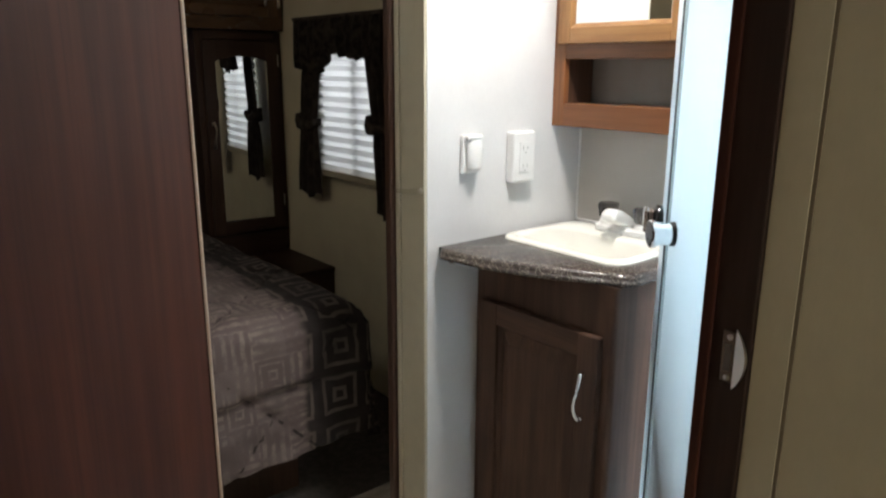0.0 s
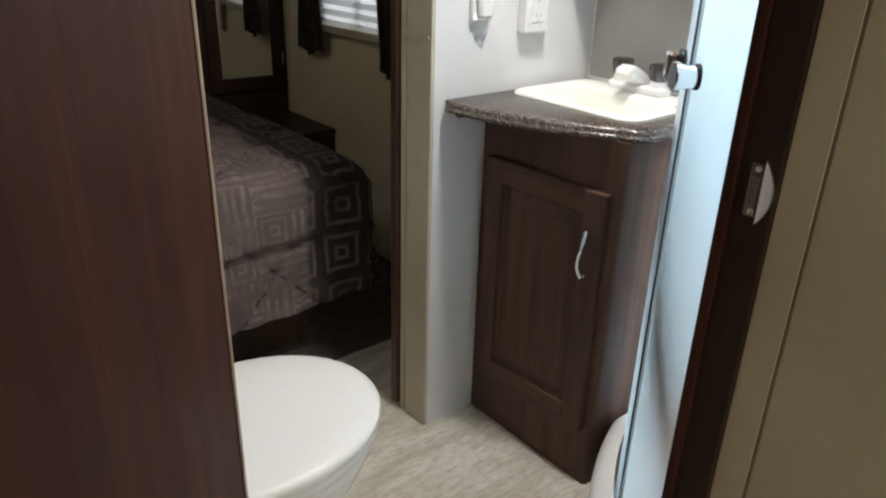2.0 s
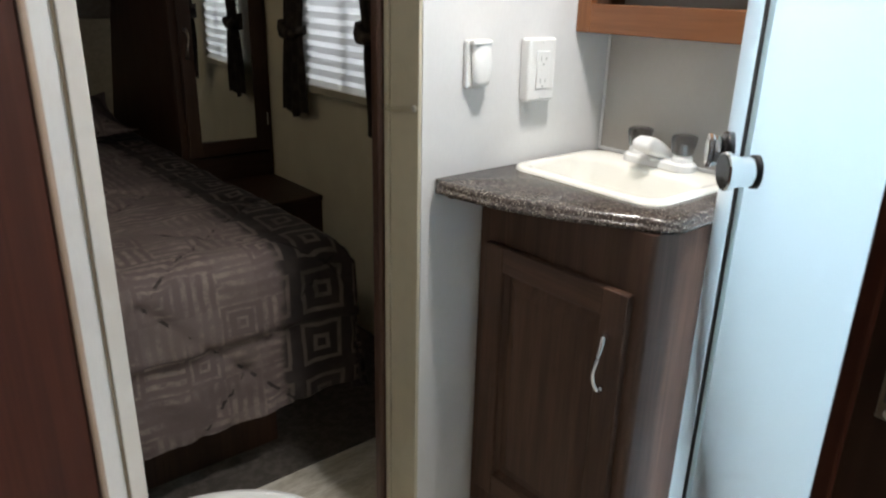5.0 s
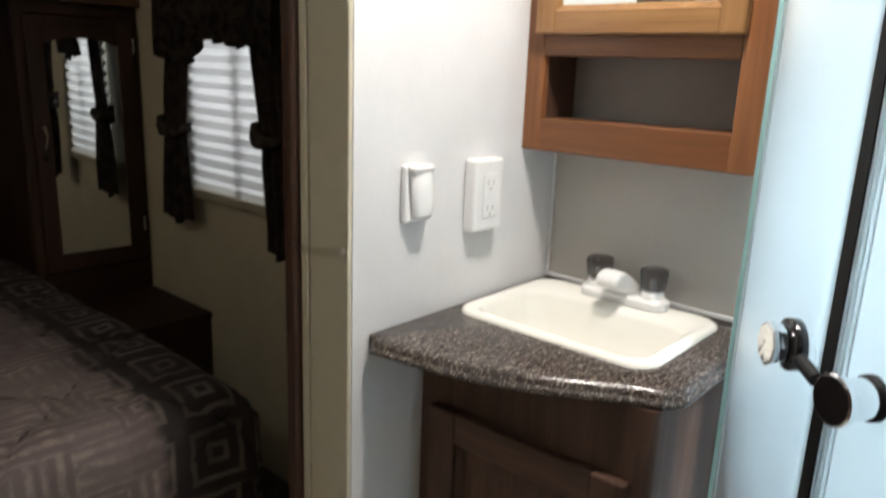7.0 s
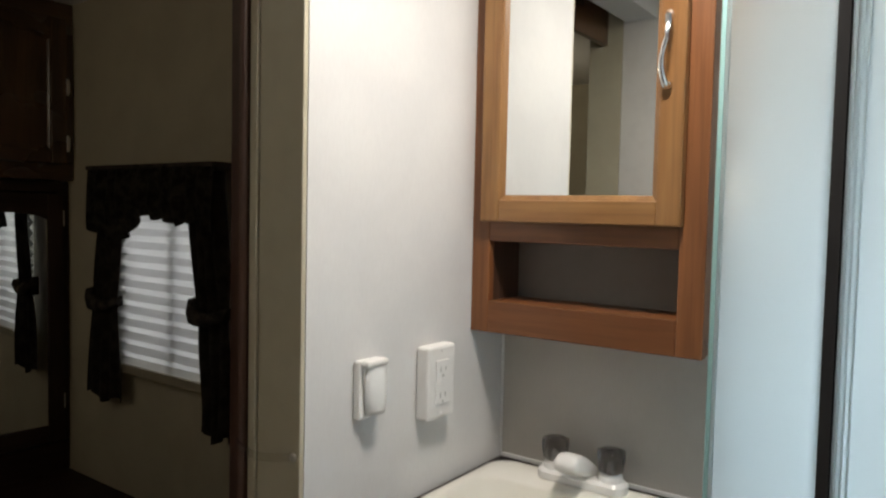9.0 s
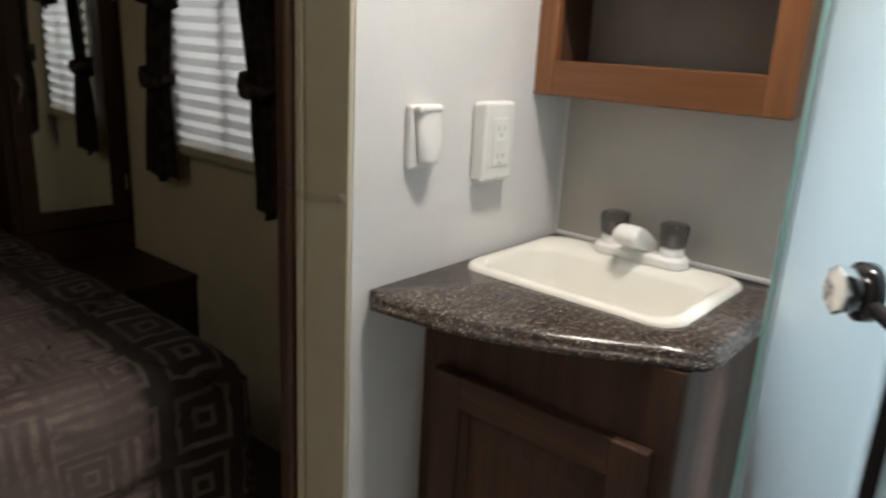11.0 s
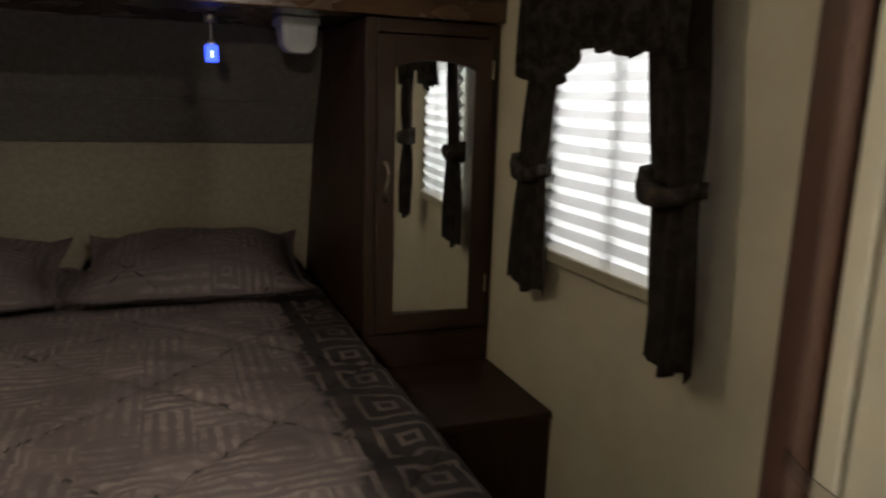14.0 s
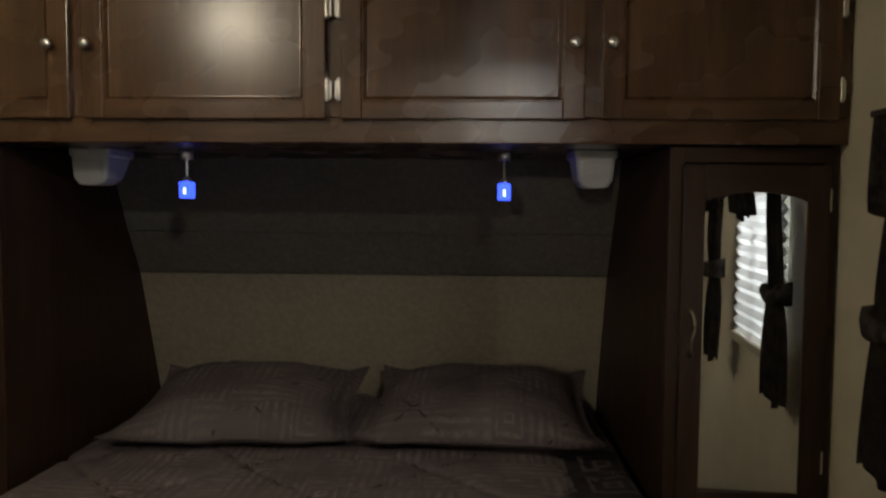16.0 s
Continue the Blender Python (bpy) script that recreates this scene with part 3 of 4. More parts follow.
# ---------------------------------------------------------------- vanity
def raised_door(name, w, h, mats, parent, m, stile=0.055, rail=0.055, thick=0.019, arch=0.0, flat=False):
    """A framed cabinet door, facing its own -y, with its lower left corner at the origin. Parts: frame > panel."""
    frame_mat, rail_mat, panel_mat = mats
    door = part(name, box(0.004, w - 0.004, thick - 0.0015, thick + 0.0003, 0.004, h - 0.004), frame_mat, parent)
    door.matrix_basis = m
    part("stile", box(0, stile, 0, thick, 0, h, 0.003), frame_mat, door)
    part("stile", box(w - stile, w, 0, thick, 0, h, 0.003), frame_mat, door)
    part("rail", box(stile - 0.0005, w - stile + 0.0005, 0.0005, thick, 0.0, rail, 0.0025), rail_mat, door)
    if arch:
        n = 18
        lower = [(stile + (w - 2 * stile) * i / n, h - rail - arch * (1 - math.sin(math.pi * i / n) ** 0.8)) for i in range(n + 1)]
        loop = lower + [(w - stile, h), (stile, h)]
        part("rail", loft([[(x, 0.0005, z) for x, z in loop], [(x, thick, z) for x, z in loop]]), rail_mat, door)
    else:
        part("rail", box(stile - 0.0005, w - stile + 0.0005, 0.0005, thick, h - rail, h, 0.0025), rail_mat, door)
    # sunk field with a raised middle
    a, b_, t = stile - 0.004, rail - 0.004, thick
    rows = []
    for inset, y in ((0.0, 0.0172), (0.0, 0.006), (0.003, 0.004), (0.007, 0.004), (0.012, 0.0085), (0.014, 0.0115), (0.016, 0.0118)) if flat else ((0.0, 0.0172), (0.0, 0.009), (0.004, 0.009), (0.008, 0.0125), (0.012, 0.0155), (0.016, 0.0155), (0.040, 0.006), (0.042, 0.0055)):
        x0, x1, z0, z1 = a + inset, w - a - inset, b_ + inset, h - b_ - inset
        if not arch:
            rows.append([(x0, y, z0), (x1, y, z0), (x1, y, z1), (x0, y, z1)])
        else:
            n = 14
            top = [(x1 + (x0 - x1) * i / n, y, z1 - arch * (1 - math.sin(math.pi * i / n) ** 0.8)) for i in range(n + 1)]
            rows.append([(x0, y, z0), (x1, y, z0)] + top)
    part("panel", loft(rows), panel_mat, door)
    return door


def bow_handle(parent, length, centre, out, along=(0, 0, 1), mat=None, name="handle"):
    """A curved bar pull: two feet and a bowed grip."""
    o, al, c = Vector(out), Vector(along), Vector(centre)
    side = o.cross(al)
    pts = []
    for k in range(17):
        t = k / 16
        bow = 0.006 + 0.020 * math.sin(math.pi * t) ** 0.7
        sway = 0.004 * math.sin(2 * math.pi * t)
        pts.append(c + al * (length * (t - 0.5)) + o * bow + side * sway)
    hd = part(name, tube(pts, lambda t: 0.0036 + 0.0022 * abs(2 * t - 1) ** 2, 10), mat or M_CHROME, parent, "chrome bow handle", True)
    for s in (-0.46, 0.46):
        part("handle_foot", turned([(-0.001, 0.0065), (0.004, 0.006), (0.010, 0.0042)], c + al * (length * s), o, 12), mat or M_CHROME, parent, "", True)
    return hd


FACE_NEG_X = pose(0, 0, 0, 0, 0, -90)


def vanity():
    v = thing("vanity_cabinet", "dark brown wooden vanity cabinet with one raised-panel door", "cabinet")
    corner = [(1.969 + 0.012 * math.cos(radians(180 + 90 * k / 8)), 1.420 + 0.012 * math.sin(radians(180 + 90 * k / 8))) for k in range(9)]
    shell = [(1.957, PART_Y - 0.001)] + corner + [(WALL_X - 0.001, 1.408), (WALL_X - 0.001, 1.424), (1.986, 1.424), (1.976, 1.434), (1.976, PART_Y - 0.001)]
    part("front_panel", slab(shell, 0.0, 0.844), M_VAN, v, "brown front and side with a rounded corner")
    part("side_panel", box(1.9765, WALL_X - 0.001, PART_Y - 0.014, PART_Y - 0.001, 0.0, 0.8440, 0.001), M_VAN, v)
    part("floor_panel", box(1.9765, WALL_X - 0.001, 1.4245, PART_Y - 0.0145, 0.03, 0.045), M_VAN, v)
    d = raised_door("door", 0.345, 0.585, (M_VAN, M_VANH, M_VAN), v, pose(1.930, 1.778, 0.150, 0, 0, 1.3) @ FACE_NEG_X, 0.052, 0.052)
    hd = bow_handle(d, 0.112, (0.312, 0.0, 0.447), (0, -1, 0))
    for z in (0.06, 0.5):
        part("hinge", turned([(0, 0.004), (0.045, 0.004)], (-0.004, 0.016, z), n=10), M_NICKEL, d)
    return v


vanity()

SINK = (2.008, 2.290, 1.450, 1.806)


def counter_outline():
    pts = [(WALL_X - 0.001, 1.388), (2.02, 1.388)]
    for i in range(7):
        a = radians(-90 - 90 * i / 6)
        pts.append((2.005 + 0.045 * math.cos(a), 1.433 + 0.045 * math.sin(a)))
    n = 16
    for i in range(1, n):
        t = i / n
        y = 1.433 + (1.79 - 1.433) * t
        pts.append((1.960 - 0.138 * t - 0.030 * math.sin(math.pi * t), y))
    for i in range(5):
        a = radians(180 - 90 * i / 4)
        pts.append((1.838 + 0.018 * math.cos(a), 1.800 + 0.0185 * math.sin(a)))
    pts.append((WALL_X - 0.001, 1.8185))
    return pts


def resample(pts, centre, n):
    """Points where n rays from the centre meet a closed outline."""
    out = []
    cx, cy = centre
    m = len(pts)
    for k in range(n):
        a = 2 * math.pi * k / n
        dx, dy = math.cos(a), math.sin(a)
        best = None
        for i in range(m):
            (x0, y0), (x1, y1) = pts[i][:2], pts[(i + 1) % m][:2]
            ex, ey = x1 - x0, y1 - y0
            den = dx * ey - dy * ex
            if abs(den) < 1e-9:
                continue
            t = ((x0 - cx) * ey - (y0 - cy) * ex) / den
            s = ((x0 - cx) * dy - (y0 - cy) * dx) / den
            if t > 0 and -1e-6 <= s <= 1 + 1e-6 and (best is None or t > best):
                best = t
        out.append((cx + dx * best, cy + dy * best))
    return out


def countertop():
    c = thing("vanity_countertop", "dark brown speckled laminate vanity countertop with a moulded bowed edge", "countertop")
    mid = ((SINK[0] + SINK[1]) / 2, (SINK[2] + SINK[3]) / 2)
    n = 128
    outer = resample(counter_outline(), mid, n)
    inner = resample(rounded(SINK[0] + 0.008, SINK[1] - 0.008, SINK[2] + 0.008, SINK[3] - 0.008, 0.04, 0), mid, n)

    def inset(d):
        out = []
        for x, y in outer:
            at_wall = x > WALL_X - 0.01 or y > PART_Y - 0.006
            vx, vy = mid[0] - x, mid[1] - y
            l = math.hypot(vx, vy)
            out.append((x, y) if at_wall else (x + vx / l * d, y + vy / l * d))
        return out
    rows = [[(x, y, 0.845) for x, y in inner], [(x, y, 0.845) for x, y in inset(0.004)]]
    for d, z in ((0.0, 0.847), (0.0, 0.852), (0.002, 0.855), (0.006, 0.857), (0.006, 0.860), (0.008, 0.864), (0.013, 0.868), (0.020, 0.870)):
        rows.append([(x, y, z) for x, y in inset(d)])
    rows.append([(x, y, 0.870) for x, y in inner])
    part("top", loft(rows, False, False), M_COUNTER, c, "", True)
    part("bracket", box(1.862, 1.955, 1.803, 1.818, 0.827, 0.8445, 0.002), M_VAN, c)
    return c


countertop()


def sink():
    s = thing("sink", "cream acrylic drop-in sink with rounded corners", "sink")
    x0, x1, y0, y1 = SINK
    rows = []
    for d, z, r in ((0.0, 0.8705, 0.042), (0.0015, 0.8755, 0.042), (0.006, 0.878, 0.042), (0.016, 0.878, 0.042), (0.022, 0.875, 0.042),
                    (0.026, 0.866, 0.042), (0.031, 0.83, 0.042), (0.040, 0.78, 0.045), (0.055, 0.757, 0.045), (0.085, 0.750, 0.03)):
        back = 0.052 if d > 0.016 else 0.0          # wide ledge at the back carries the tap
        rows.append(rounded(x0 + d, x1 - d - back, y0 + d, y1 - d, r, z, 8))
    part("basin", loft(rows, False, True), M_SINK, s, "", True)
    part("drain", turned([(0, 0.021), (0.003, 0.021), (0.004, 0.016), (0.003, 0.004)], (2.13, 1.63, 0.7505)), M_CHROME, s, "", True)
    return s


sink()


def faucet():
    f = thing("faucet", "white plastic bathroom faucet with two smoked clear knobs", "faucet")
    cx, cy, z = 2.262, 1.622, 0.8782
    rows = [rounded(cx - 0.025, cx + 0.025, cy - 0.082, cy + 0.082, 0.024, z + h, 7) for h in (0.0, 0.012)]
    rows.append(rounded(cx - 0.020, cx + 0.020, cy - 0.077, cy + 0.077, 0.019, z + 0.017, 7))
    part("base", loft(rows), M_PLASTIC, f)
    # spout: a broad wedge that reaches over the bowl
    rings = []
    for k in range(15):
        t = k / 14
        x = cx + 0.020 - 0.094 * t
        top = z + 0.028 + 0.038 * math.sin(0.5 * math.pi * min(1.0, 1.15 * t)) - 0.010 * max(0.0, t - 0.8) / 0.2
        low = z + 0.004 + 0.034 * t
        wy = 0.023 - 0.002 * t
        if k in (0, 14):
            top, low, wy = top - 0.004, low + 0.003, wy - 0.005
        mid, hh = (top + low) / 2, (top - low) / 2
        ring = []
        for i in range(20):
            c, q = math.cos(2 * math.pi * i / 20), math.sin(2 * math.pi * i / 20)
            ring.append((x, cy + wy * math.copysign(abs(c) ** 0.55, c), mid + hh * math.copysign(abs(q) ** 0.55, q)))
        rings.append(ring)
    part("spout", loft(rings), M_PLASTIC, f, "", True)
    for s in (-1, 1):
        c = (cx, cy + s * 0.052, z + 0.015)
        part("collar", turned([(0, 0.021), (0.010, 0.020), (0.016, 0.016)], c), M_PLASTIC, f)
        n = 32
        rings = []
        for h, r, flute in ((0.016, 0.017, 0), (0.020, 0.021, 0.0012), (0.045, 0.024, 0.0022), (0.052, 0.0235, 0.0018), (0.055, 0.018, 0)):
            rings.append([(c[0] + (r + flute * math.cos(8 * 2 * math.pi * i / n)) * math.cos(2 * math.pi * i / n),
                           c[1] + (r + flute * math.cos(8 * 2 * math.pi * i / n)) * math.sin(2 * math.pi * i / n), c[2] + h) for i in range(n)])
        k = part("knob", loft(rings), M_SMOKE, f, "smoked clear fluted knob", True)
        part("stem", turned([(0.0, 0.007), (0.038, 0.007)], c, n=10), M_CHROME, k)
    return f


faucet()


def corner_bead():
    t = part("trim_bath_corner", box(WALL_X - 0.006, WALL_X - 0.0005, PART_Y - 0.006, PART_Y - 0.0005, 0.871, CEIL, 0.002), M_PLASTIC)
    tagged(t, "white corner bead between the bathroom walls", "trim", "", "structure")
    t = part("trim_backsplash", box(WALL_X - 0.006, WALL_X - 0.0005, 1.389, 1.813, 0.8705, 0.879, 0.002), M_PLASTIC)
    tagged(t, "white caulk line along the back of the countertop", "trim", "", "structure")


corner_bead()


# ---------------------------------------------------------------- medicine cabinet
def medicine_cabinet():
    c = thing("medicine_cabinet", "honey-brown wooden medicine cabinet with a mirrored door over an open niche", "cabinet")
    xf, xb = 2.200, WALL_X - 0.001
    y0, y1, z0, z1 = 1.411, 1.8195, 1.130, 1.86
    ny0, ny1, nz0, nz1 = 1.451, 1.784, 1.186, 1.292
    part("stile", box(xf, xf + 0.019, y0, ny0, z0, z1, 0.002), M_MED, c)
    part("stile", box(xf, xf + 0.019, ny1, y1, z0, z1, 0.002), M_MED, c)
    part("rail", box(xf + 0.0005, xf + 0.019, ny0, ny1, z0, nz0, 0.002), M_MEDH, c)
    part("rail", box(xf + 0.0005, xf + 0.019, ny0, ny1, nz1, nz1 + 0.055, 0.002), M_MEDH, c)
    part("rail", box(xf + 0.0005, xf + 0.019, ny0, ny1, z1 - 0.05, z1, 0.002), M_MEDH, c)
    # back panel colour is darkened to carry the shade inside the niche
    part("back", box(xb - 0.004, xb, y0 + 0.006, y1 - 0.006, z0 + 0.01, z1 - 0.01), M_NICHE, c, "taupe back panel darkened for the niche shade")
    part("side", box(xf + 0.019, xb - 0.004, y0 + 0.002, y0 + 0.014, z0 + 0.002, z1 - 0.002), M_MED, c)
    # this side takes the darker vanity wood, niche shade put into its colour
    part("side", box(xf + 0.019, xb - 0.004, ny1 + 0.002, y1 - 0.002, z0 + 0.002, z1 - 0.002), M_VAN, c)
    part("shelf", box(xf + 0.019, xb - 0.004, y0 + 0.014, ny1 + 0.002, z0 + 0.004, nz0 - 0.001), M_MEDH, c)
    part("shelf", box(xf + 0.019, xb - 0.004, y0 + 0.014, ny1 + 0.002, nz1 + 0.001, nz1 + 0.014), M_MEDH, c)
    # mirrored door
    w, h, st = 0.349, 0.500, 0.038
    d = part("door", box(0.004, w - 0.004, 0.0175, 0.0192, 0.004, h - 0.004), M_GOLD, c)
    part("stile", box(0, st, 0, 0.019, 0, h, 0.003), M_GOLD, d)
    part("stile", box(w - st, w, 0, 0.019, 0, h, 0.003), M_GOLD, d)
    d.matrix_basis = pose(xf - 0.020, 1.793, 1.326) @ FACE_NEG_X
    part("rail", box(st - 0.0005, w - st + 0.0005, 0.0004, 0.019, 0, st, 0.0025), M_GOLDH, d)
    part("rail", box(st - 0.0005, w - st + 0.0005, 0.0004, 0.019, h - st, h, 0.0025), M_GOLDH, d)
    rows = [[(st - 0.002 + i, y, st - 0.002 + i), (w - st + 0.002 - i, y, st - 0.002 + i), (w - st + 0.002 - i, y, h - st + 0.002 - i), (st - 0.002 + i, y, h - st + 0.002 - i)]
            for i, y in ((0, 0.002), (0.004, 0.004), (0.010, 0.009), (0.012, 0.013))]
    part("bead", loft(rows, False, False), M_GOLD, d)
    part("mirror", box(st + 0.006, w - st - 0.006, 0.0095, 0.0125, st + 0.006, h - st - 0.006), M_MIRROR, d, "clean silver mirror pane")
    bow_handle(d, 0.108, (w - 0.025, 0.0, 0.257), (0, -1, 0))
    return c


medicine_cabinet()


# ---------------------------------------------------------------- wall plates
def towel_hook():
    h = thing("robe_hook", "white plastic robe hook on the partition wall", "hook")
    part("plate", box(1.893, 1.942, PART_Y - 0.013, PART_Y - 0.0005, 1.034, 1.122, 0.004), M_PLASTIC, h)
    rings = []
    for k in range(13):
        t = k / 12
        z = 1.121 - 0.080 * t
        y = PART_Y - 0.0115 - 0.007 * math.sin(math.pi * (0.05 + 0.62 * t))
        w = 0.014 + 0.010 * math.sin(math.pi * min(1, 0.25 + 0.62 * t))
        rings.append([(1.924 + w * math.cos(2 * math.pi * i / 16), y + 0.011 * math.sin(2 * math.pi * i / 16), z) for i in range(16)])
    part("tongue", loft(rings), M_PLASTIC, h, "", True)
    part("cap", box(1.896, 1.944, PART_Y - 0.027, PART_Y - 0.0125, 1.112, 1.1225, 0.004), M_PLASTIC, h)
    return h


towel_hook()


def outlet():
    o = thing("power_outlet", "white plastic double power outlet in a deep wall box", "outlet")
    x0, x1, z0, z1 = 2.042, 2.118, 1.000, 1.122
    part("box", box(x0, x1, PART_Y - 0.026, PART_Y - 0.0005, z0, z1, 0.005), M_PLASTIC, o)
    part("insert", box(x0 + 0.020, x1 - 0.020, PART_Y - 0.0285, PART_Y - 0.0255, z0 + 0.024, z1 - 0.024, 0.002), M_PLASTIC, o)
    for zc in (1.040, 1.083):
        for dx, hgt in ((-0.007, 0.009), (0.007, 0.007)):
            part("slot", box(2.080 + dx - 0.001, 2.080 + dx + 0.001, PART_Y - 0.0290, PART_Y - 0.0284, zc - hgt / 2, zc + hgt / 2), M_GREYP, o)
        part("slot", turned([(0, 0.0024), (0.0006, 0.0024)], (2.080, PART_Y - 0.0284, zc - 0.011), (0, -1, 0), 10), M_GREYP, o)
    part("button", box(2.073, 2.087, PART_Y - 0.0295, PART_Y - 0.0284, 1.0575, 1.0655, 0.0004), M_PLASTIC, o)
    for zc in (1.008, 1.114):
        part("screw", turned([(0, 0.0028), (0.0008, 0.002)], (2.080, PART_Y - 0.0260, zc), (0, -1, 0), 10), M_PLASTIC, o)
    return o


outlet()


# ---------------------------------------------------------------- shower
ARC_C, ARC_R = (2.368, 0.506), 0.905
G1, G2 = 111.7, 131.2          # free edge of one door, seam between the doors


def arc_point(deg, r=ARC_R):
    return (ARC_C[0] + r * math.cos(radians(deg)), ARC_C[1] + r * math.sin(radians(deg)))


def arc_strip(a0, a1, r0, r1, z0, z1, n=14):
    rings = []
    for k in range(n + 1):
        a = a0 + (a1 - a0) * k / n
        (xi, yi), (xo, yo) = arc_point(a, r0), arc_point(a, r1)
        rings.append([(xi, yi, z0), (xo, yo, z0), (xo, yo, z1), (xi, yi, z1)])
    return loft(rings)


def shower():
    s = thing("shower_enclosure", "corner shower with curved frosted glass sliding doors and a white tray", "shower")
    part("surround", box(1.5005, WALL_X - 0.0015, 0.40, 0.415, 0.0, CEIL - 0.002), M_SHOWER, s)
    part("surround", box(WALL_X - 0.012, WALL_X - 0.001, 0.4155, 1.366, 0.09, CEIL - 0.002), M_SHOWER, s)
    part("surround", box(1.5005, 1.510, 0.4155, 0.88, 0.09, CEIL - 0.002), M_SHOWER, s)
    # tray with a rolled front rim
    a0, a_end = 102.0, 158.0
    outer = []
    for k in range(33):
        x, y = arc_point(a0 + (a_end - a0) * k / 32, ARC_R + 0.055)
        if x > 1.513:
            outer.append((x, min(y, 1.4045)))
    bm = slab([(WALL_X - 0.014, 1.4045)] + outer + [(1.513, outer[-1][1] - 0.02), (1.513, 0.42), (WALL_X - 0.014, 0.42)], 0.0, 0.12)
    part("tray", bm, M_SHOWER, s)
    rings = []
    for x, y in [(WALL_X - 0.014, 1.4045)] + outer:
        d = Vector((x - ARC_C[0], y - ARC_C[1], 0)).normalized()
        p = Vector((x, y, 0))
        rings.append([p + Vector((0, 0, 0.121)), p + Vector((0, 0, 0.145)), p - d * 0.008 + Vector((0, 0, 0.166)), p - d * 0.022 + Vector((0, 0, 0.176)),
                      p - d * 0.040 + Vector((0, 0, 0.179)), p - d * 0.075 + Vector((0, 0, 0.174)), p - d * 0.085 + Vector((0, 0, 0.121))])
    part("tray_rim", loft(rings), M_PLASTIC, s, "rolled white tray rim", True)
    lo, hi = 106.5, 155.0
    part("bottom_track", arc_strip(lo, hi, ARC_R - 0.014, ARC_R + 0.010, 0.179, 0.196, 24), M_CHROME, s, "polished curved track")
    part("top_track", arc_strip(lo, hi, ARC_R - 0.018, ARC_R + 0.014, 1.83, 1.87, 24), M_CHROME, s, "polished curved track")
    left = part("glass_door", arc_strip(G1, G2 - 0.75, ARC_R - 0.003, ARC_R + 0.003, 0.198, 1.828, 18), M_FROST, s, "frosted curved glass door", True)
    part("edge", arc_strip(G1 - 0.34, G1 + 0.10, ARC_R + 0.0034, ARC_R + 0.0095, 0.198, 1.828, 1), M_TEAL, left, "green glass edge")
    part("seal", arc_strip(G1 + 0.15, G1 + 1.9, ARC_R + 0.0034, ARC_R + 0.0046, 0.198, 1.828, 3), M_FROST, left)
    part("seal", arc_strip(G2 - 0.78, G2 + 0.22, ARC_R - 0.006, ARC_R + 0.0045, 0.198, 1.828, 2), M_RUBBER, left, "black rubber seal")
    right = part("glass_door", arc_strip(G2 + 0.24, hi, ARC_R - 0.003, ARC_R + 0.003, 0.198, 1.828, 24), M_FROST, s, "frosted curved glass door", True)
    for g in (0.55, 1.0, 1.45):
        part("seal_rib", arc_strip(G2 + g, G2 + g + 0.12, ARC_R + 0.0034, ARC_R + 0.0048, 0.198, 1.828, 1), M_FROST, right)
    xe, ye = arc_point(107.0, ARC_R - 0.008)
    part("fixed_glass", box(xe, WALL_X - 0.014, ye - 0.004, ye + 0.002, 0.18, 1.84), M_FROST, s, "frosted glass side pane")
    # knobs on both doors: a faceted one with a black ring and bumper, and a longer flared one
    out = (math.cos(radians(127.7)), math.sin(radians(127.7)), 0)
    x, y = arc_point(127.7, ARC_R + 0.003)
    k = part("knob", turned([(0.0150, 0.0150), (0.018, 0.0185), (0.024, 0.0185), (0.026, 0.0205), (0.030, 0.0205), (0.0315, 0.0185), (0.0310, 0.001)], (x, y, 1.034), out, 8), M_CHROME, s, "chrome door knob")
    part("washer", turned([(0.001, 0.015), (0.003, 0.0240), (0.0125, 0.0240), (0.0152, 0.019)], (x, y, 1.034), out, 28), M_BLACKGLOSS, k, "glossy black ring", True)
    x2, y2 = arc_point(131.0, ARC_R + 0.011)
    part("bumper", tube([(x, y + 0.004, 1.032), ((x + x2) / 2 - 0.003, (y + y2) / 2 + 0.005, 1.028), (x2, y2, 1.023)], 0.0065, 12), M_RUBBER, k)
    out = (math.cos(radians(141)), math.sin(radians(141)), 0)
    x, y = arc_point(134.9, ARC_R + 0.003)
    flare = [(0.0068, 0.0155), (0.010, 0.0160), (0.022, 0.0168), (0.028, 0.0190), (0.031, 0.0205), (0.035, 0.0205), (0.0365, 0.0193)]
    k = part("knob", turned(flare + [(0.0365, 0.001)], (x, y, 1.037), out, 32), M_CHROME, s, "chrome door knob with a flared end")
    # black end face: the chrome's dark reflection of the hall put into colour
    part("face", turned([(0.0367, 0.0186), (0.0373, 0.0180), (0.0375, 0.001)], (x, y, 1.037), out, 28), M_BLACKGLOSS, k, "end face coloured black for the dark hall it reflects")
    part("washer", turned([(-0.002, 0.0178), (0.006, 0.0178), (0.0068, 0.0155)], (x, y, 1.037), out, 24), M_RUBBER, k, "", True)
    return s


shower()


def skylight():
    s = thing("shower_skylight", "white daylit skylight dome over the shower", "skylight")
    part("frame", loft([rounded(1.69, 2.13, 0.63, 1.07, 0.03, CEIL - 0.008), rounded(1.69, 2.13, 0.63, 1.07, 0.03, CEIL - 0.001),
                                                                                rounded(1.72, 2.10, 0.66, 1.04, 0.03, CEIL - 0.001), rounded(1.72, 2.10, 0.66, 1.04, 0.03, CEIL - 0.008), rounded(1.69, 2.13, 0.63, 1.07, 0.03, CEIL - 0.008)], False, False), M_PLASTIC, s)
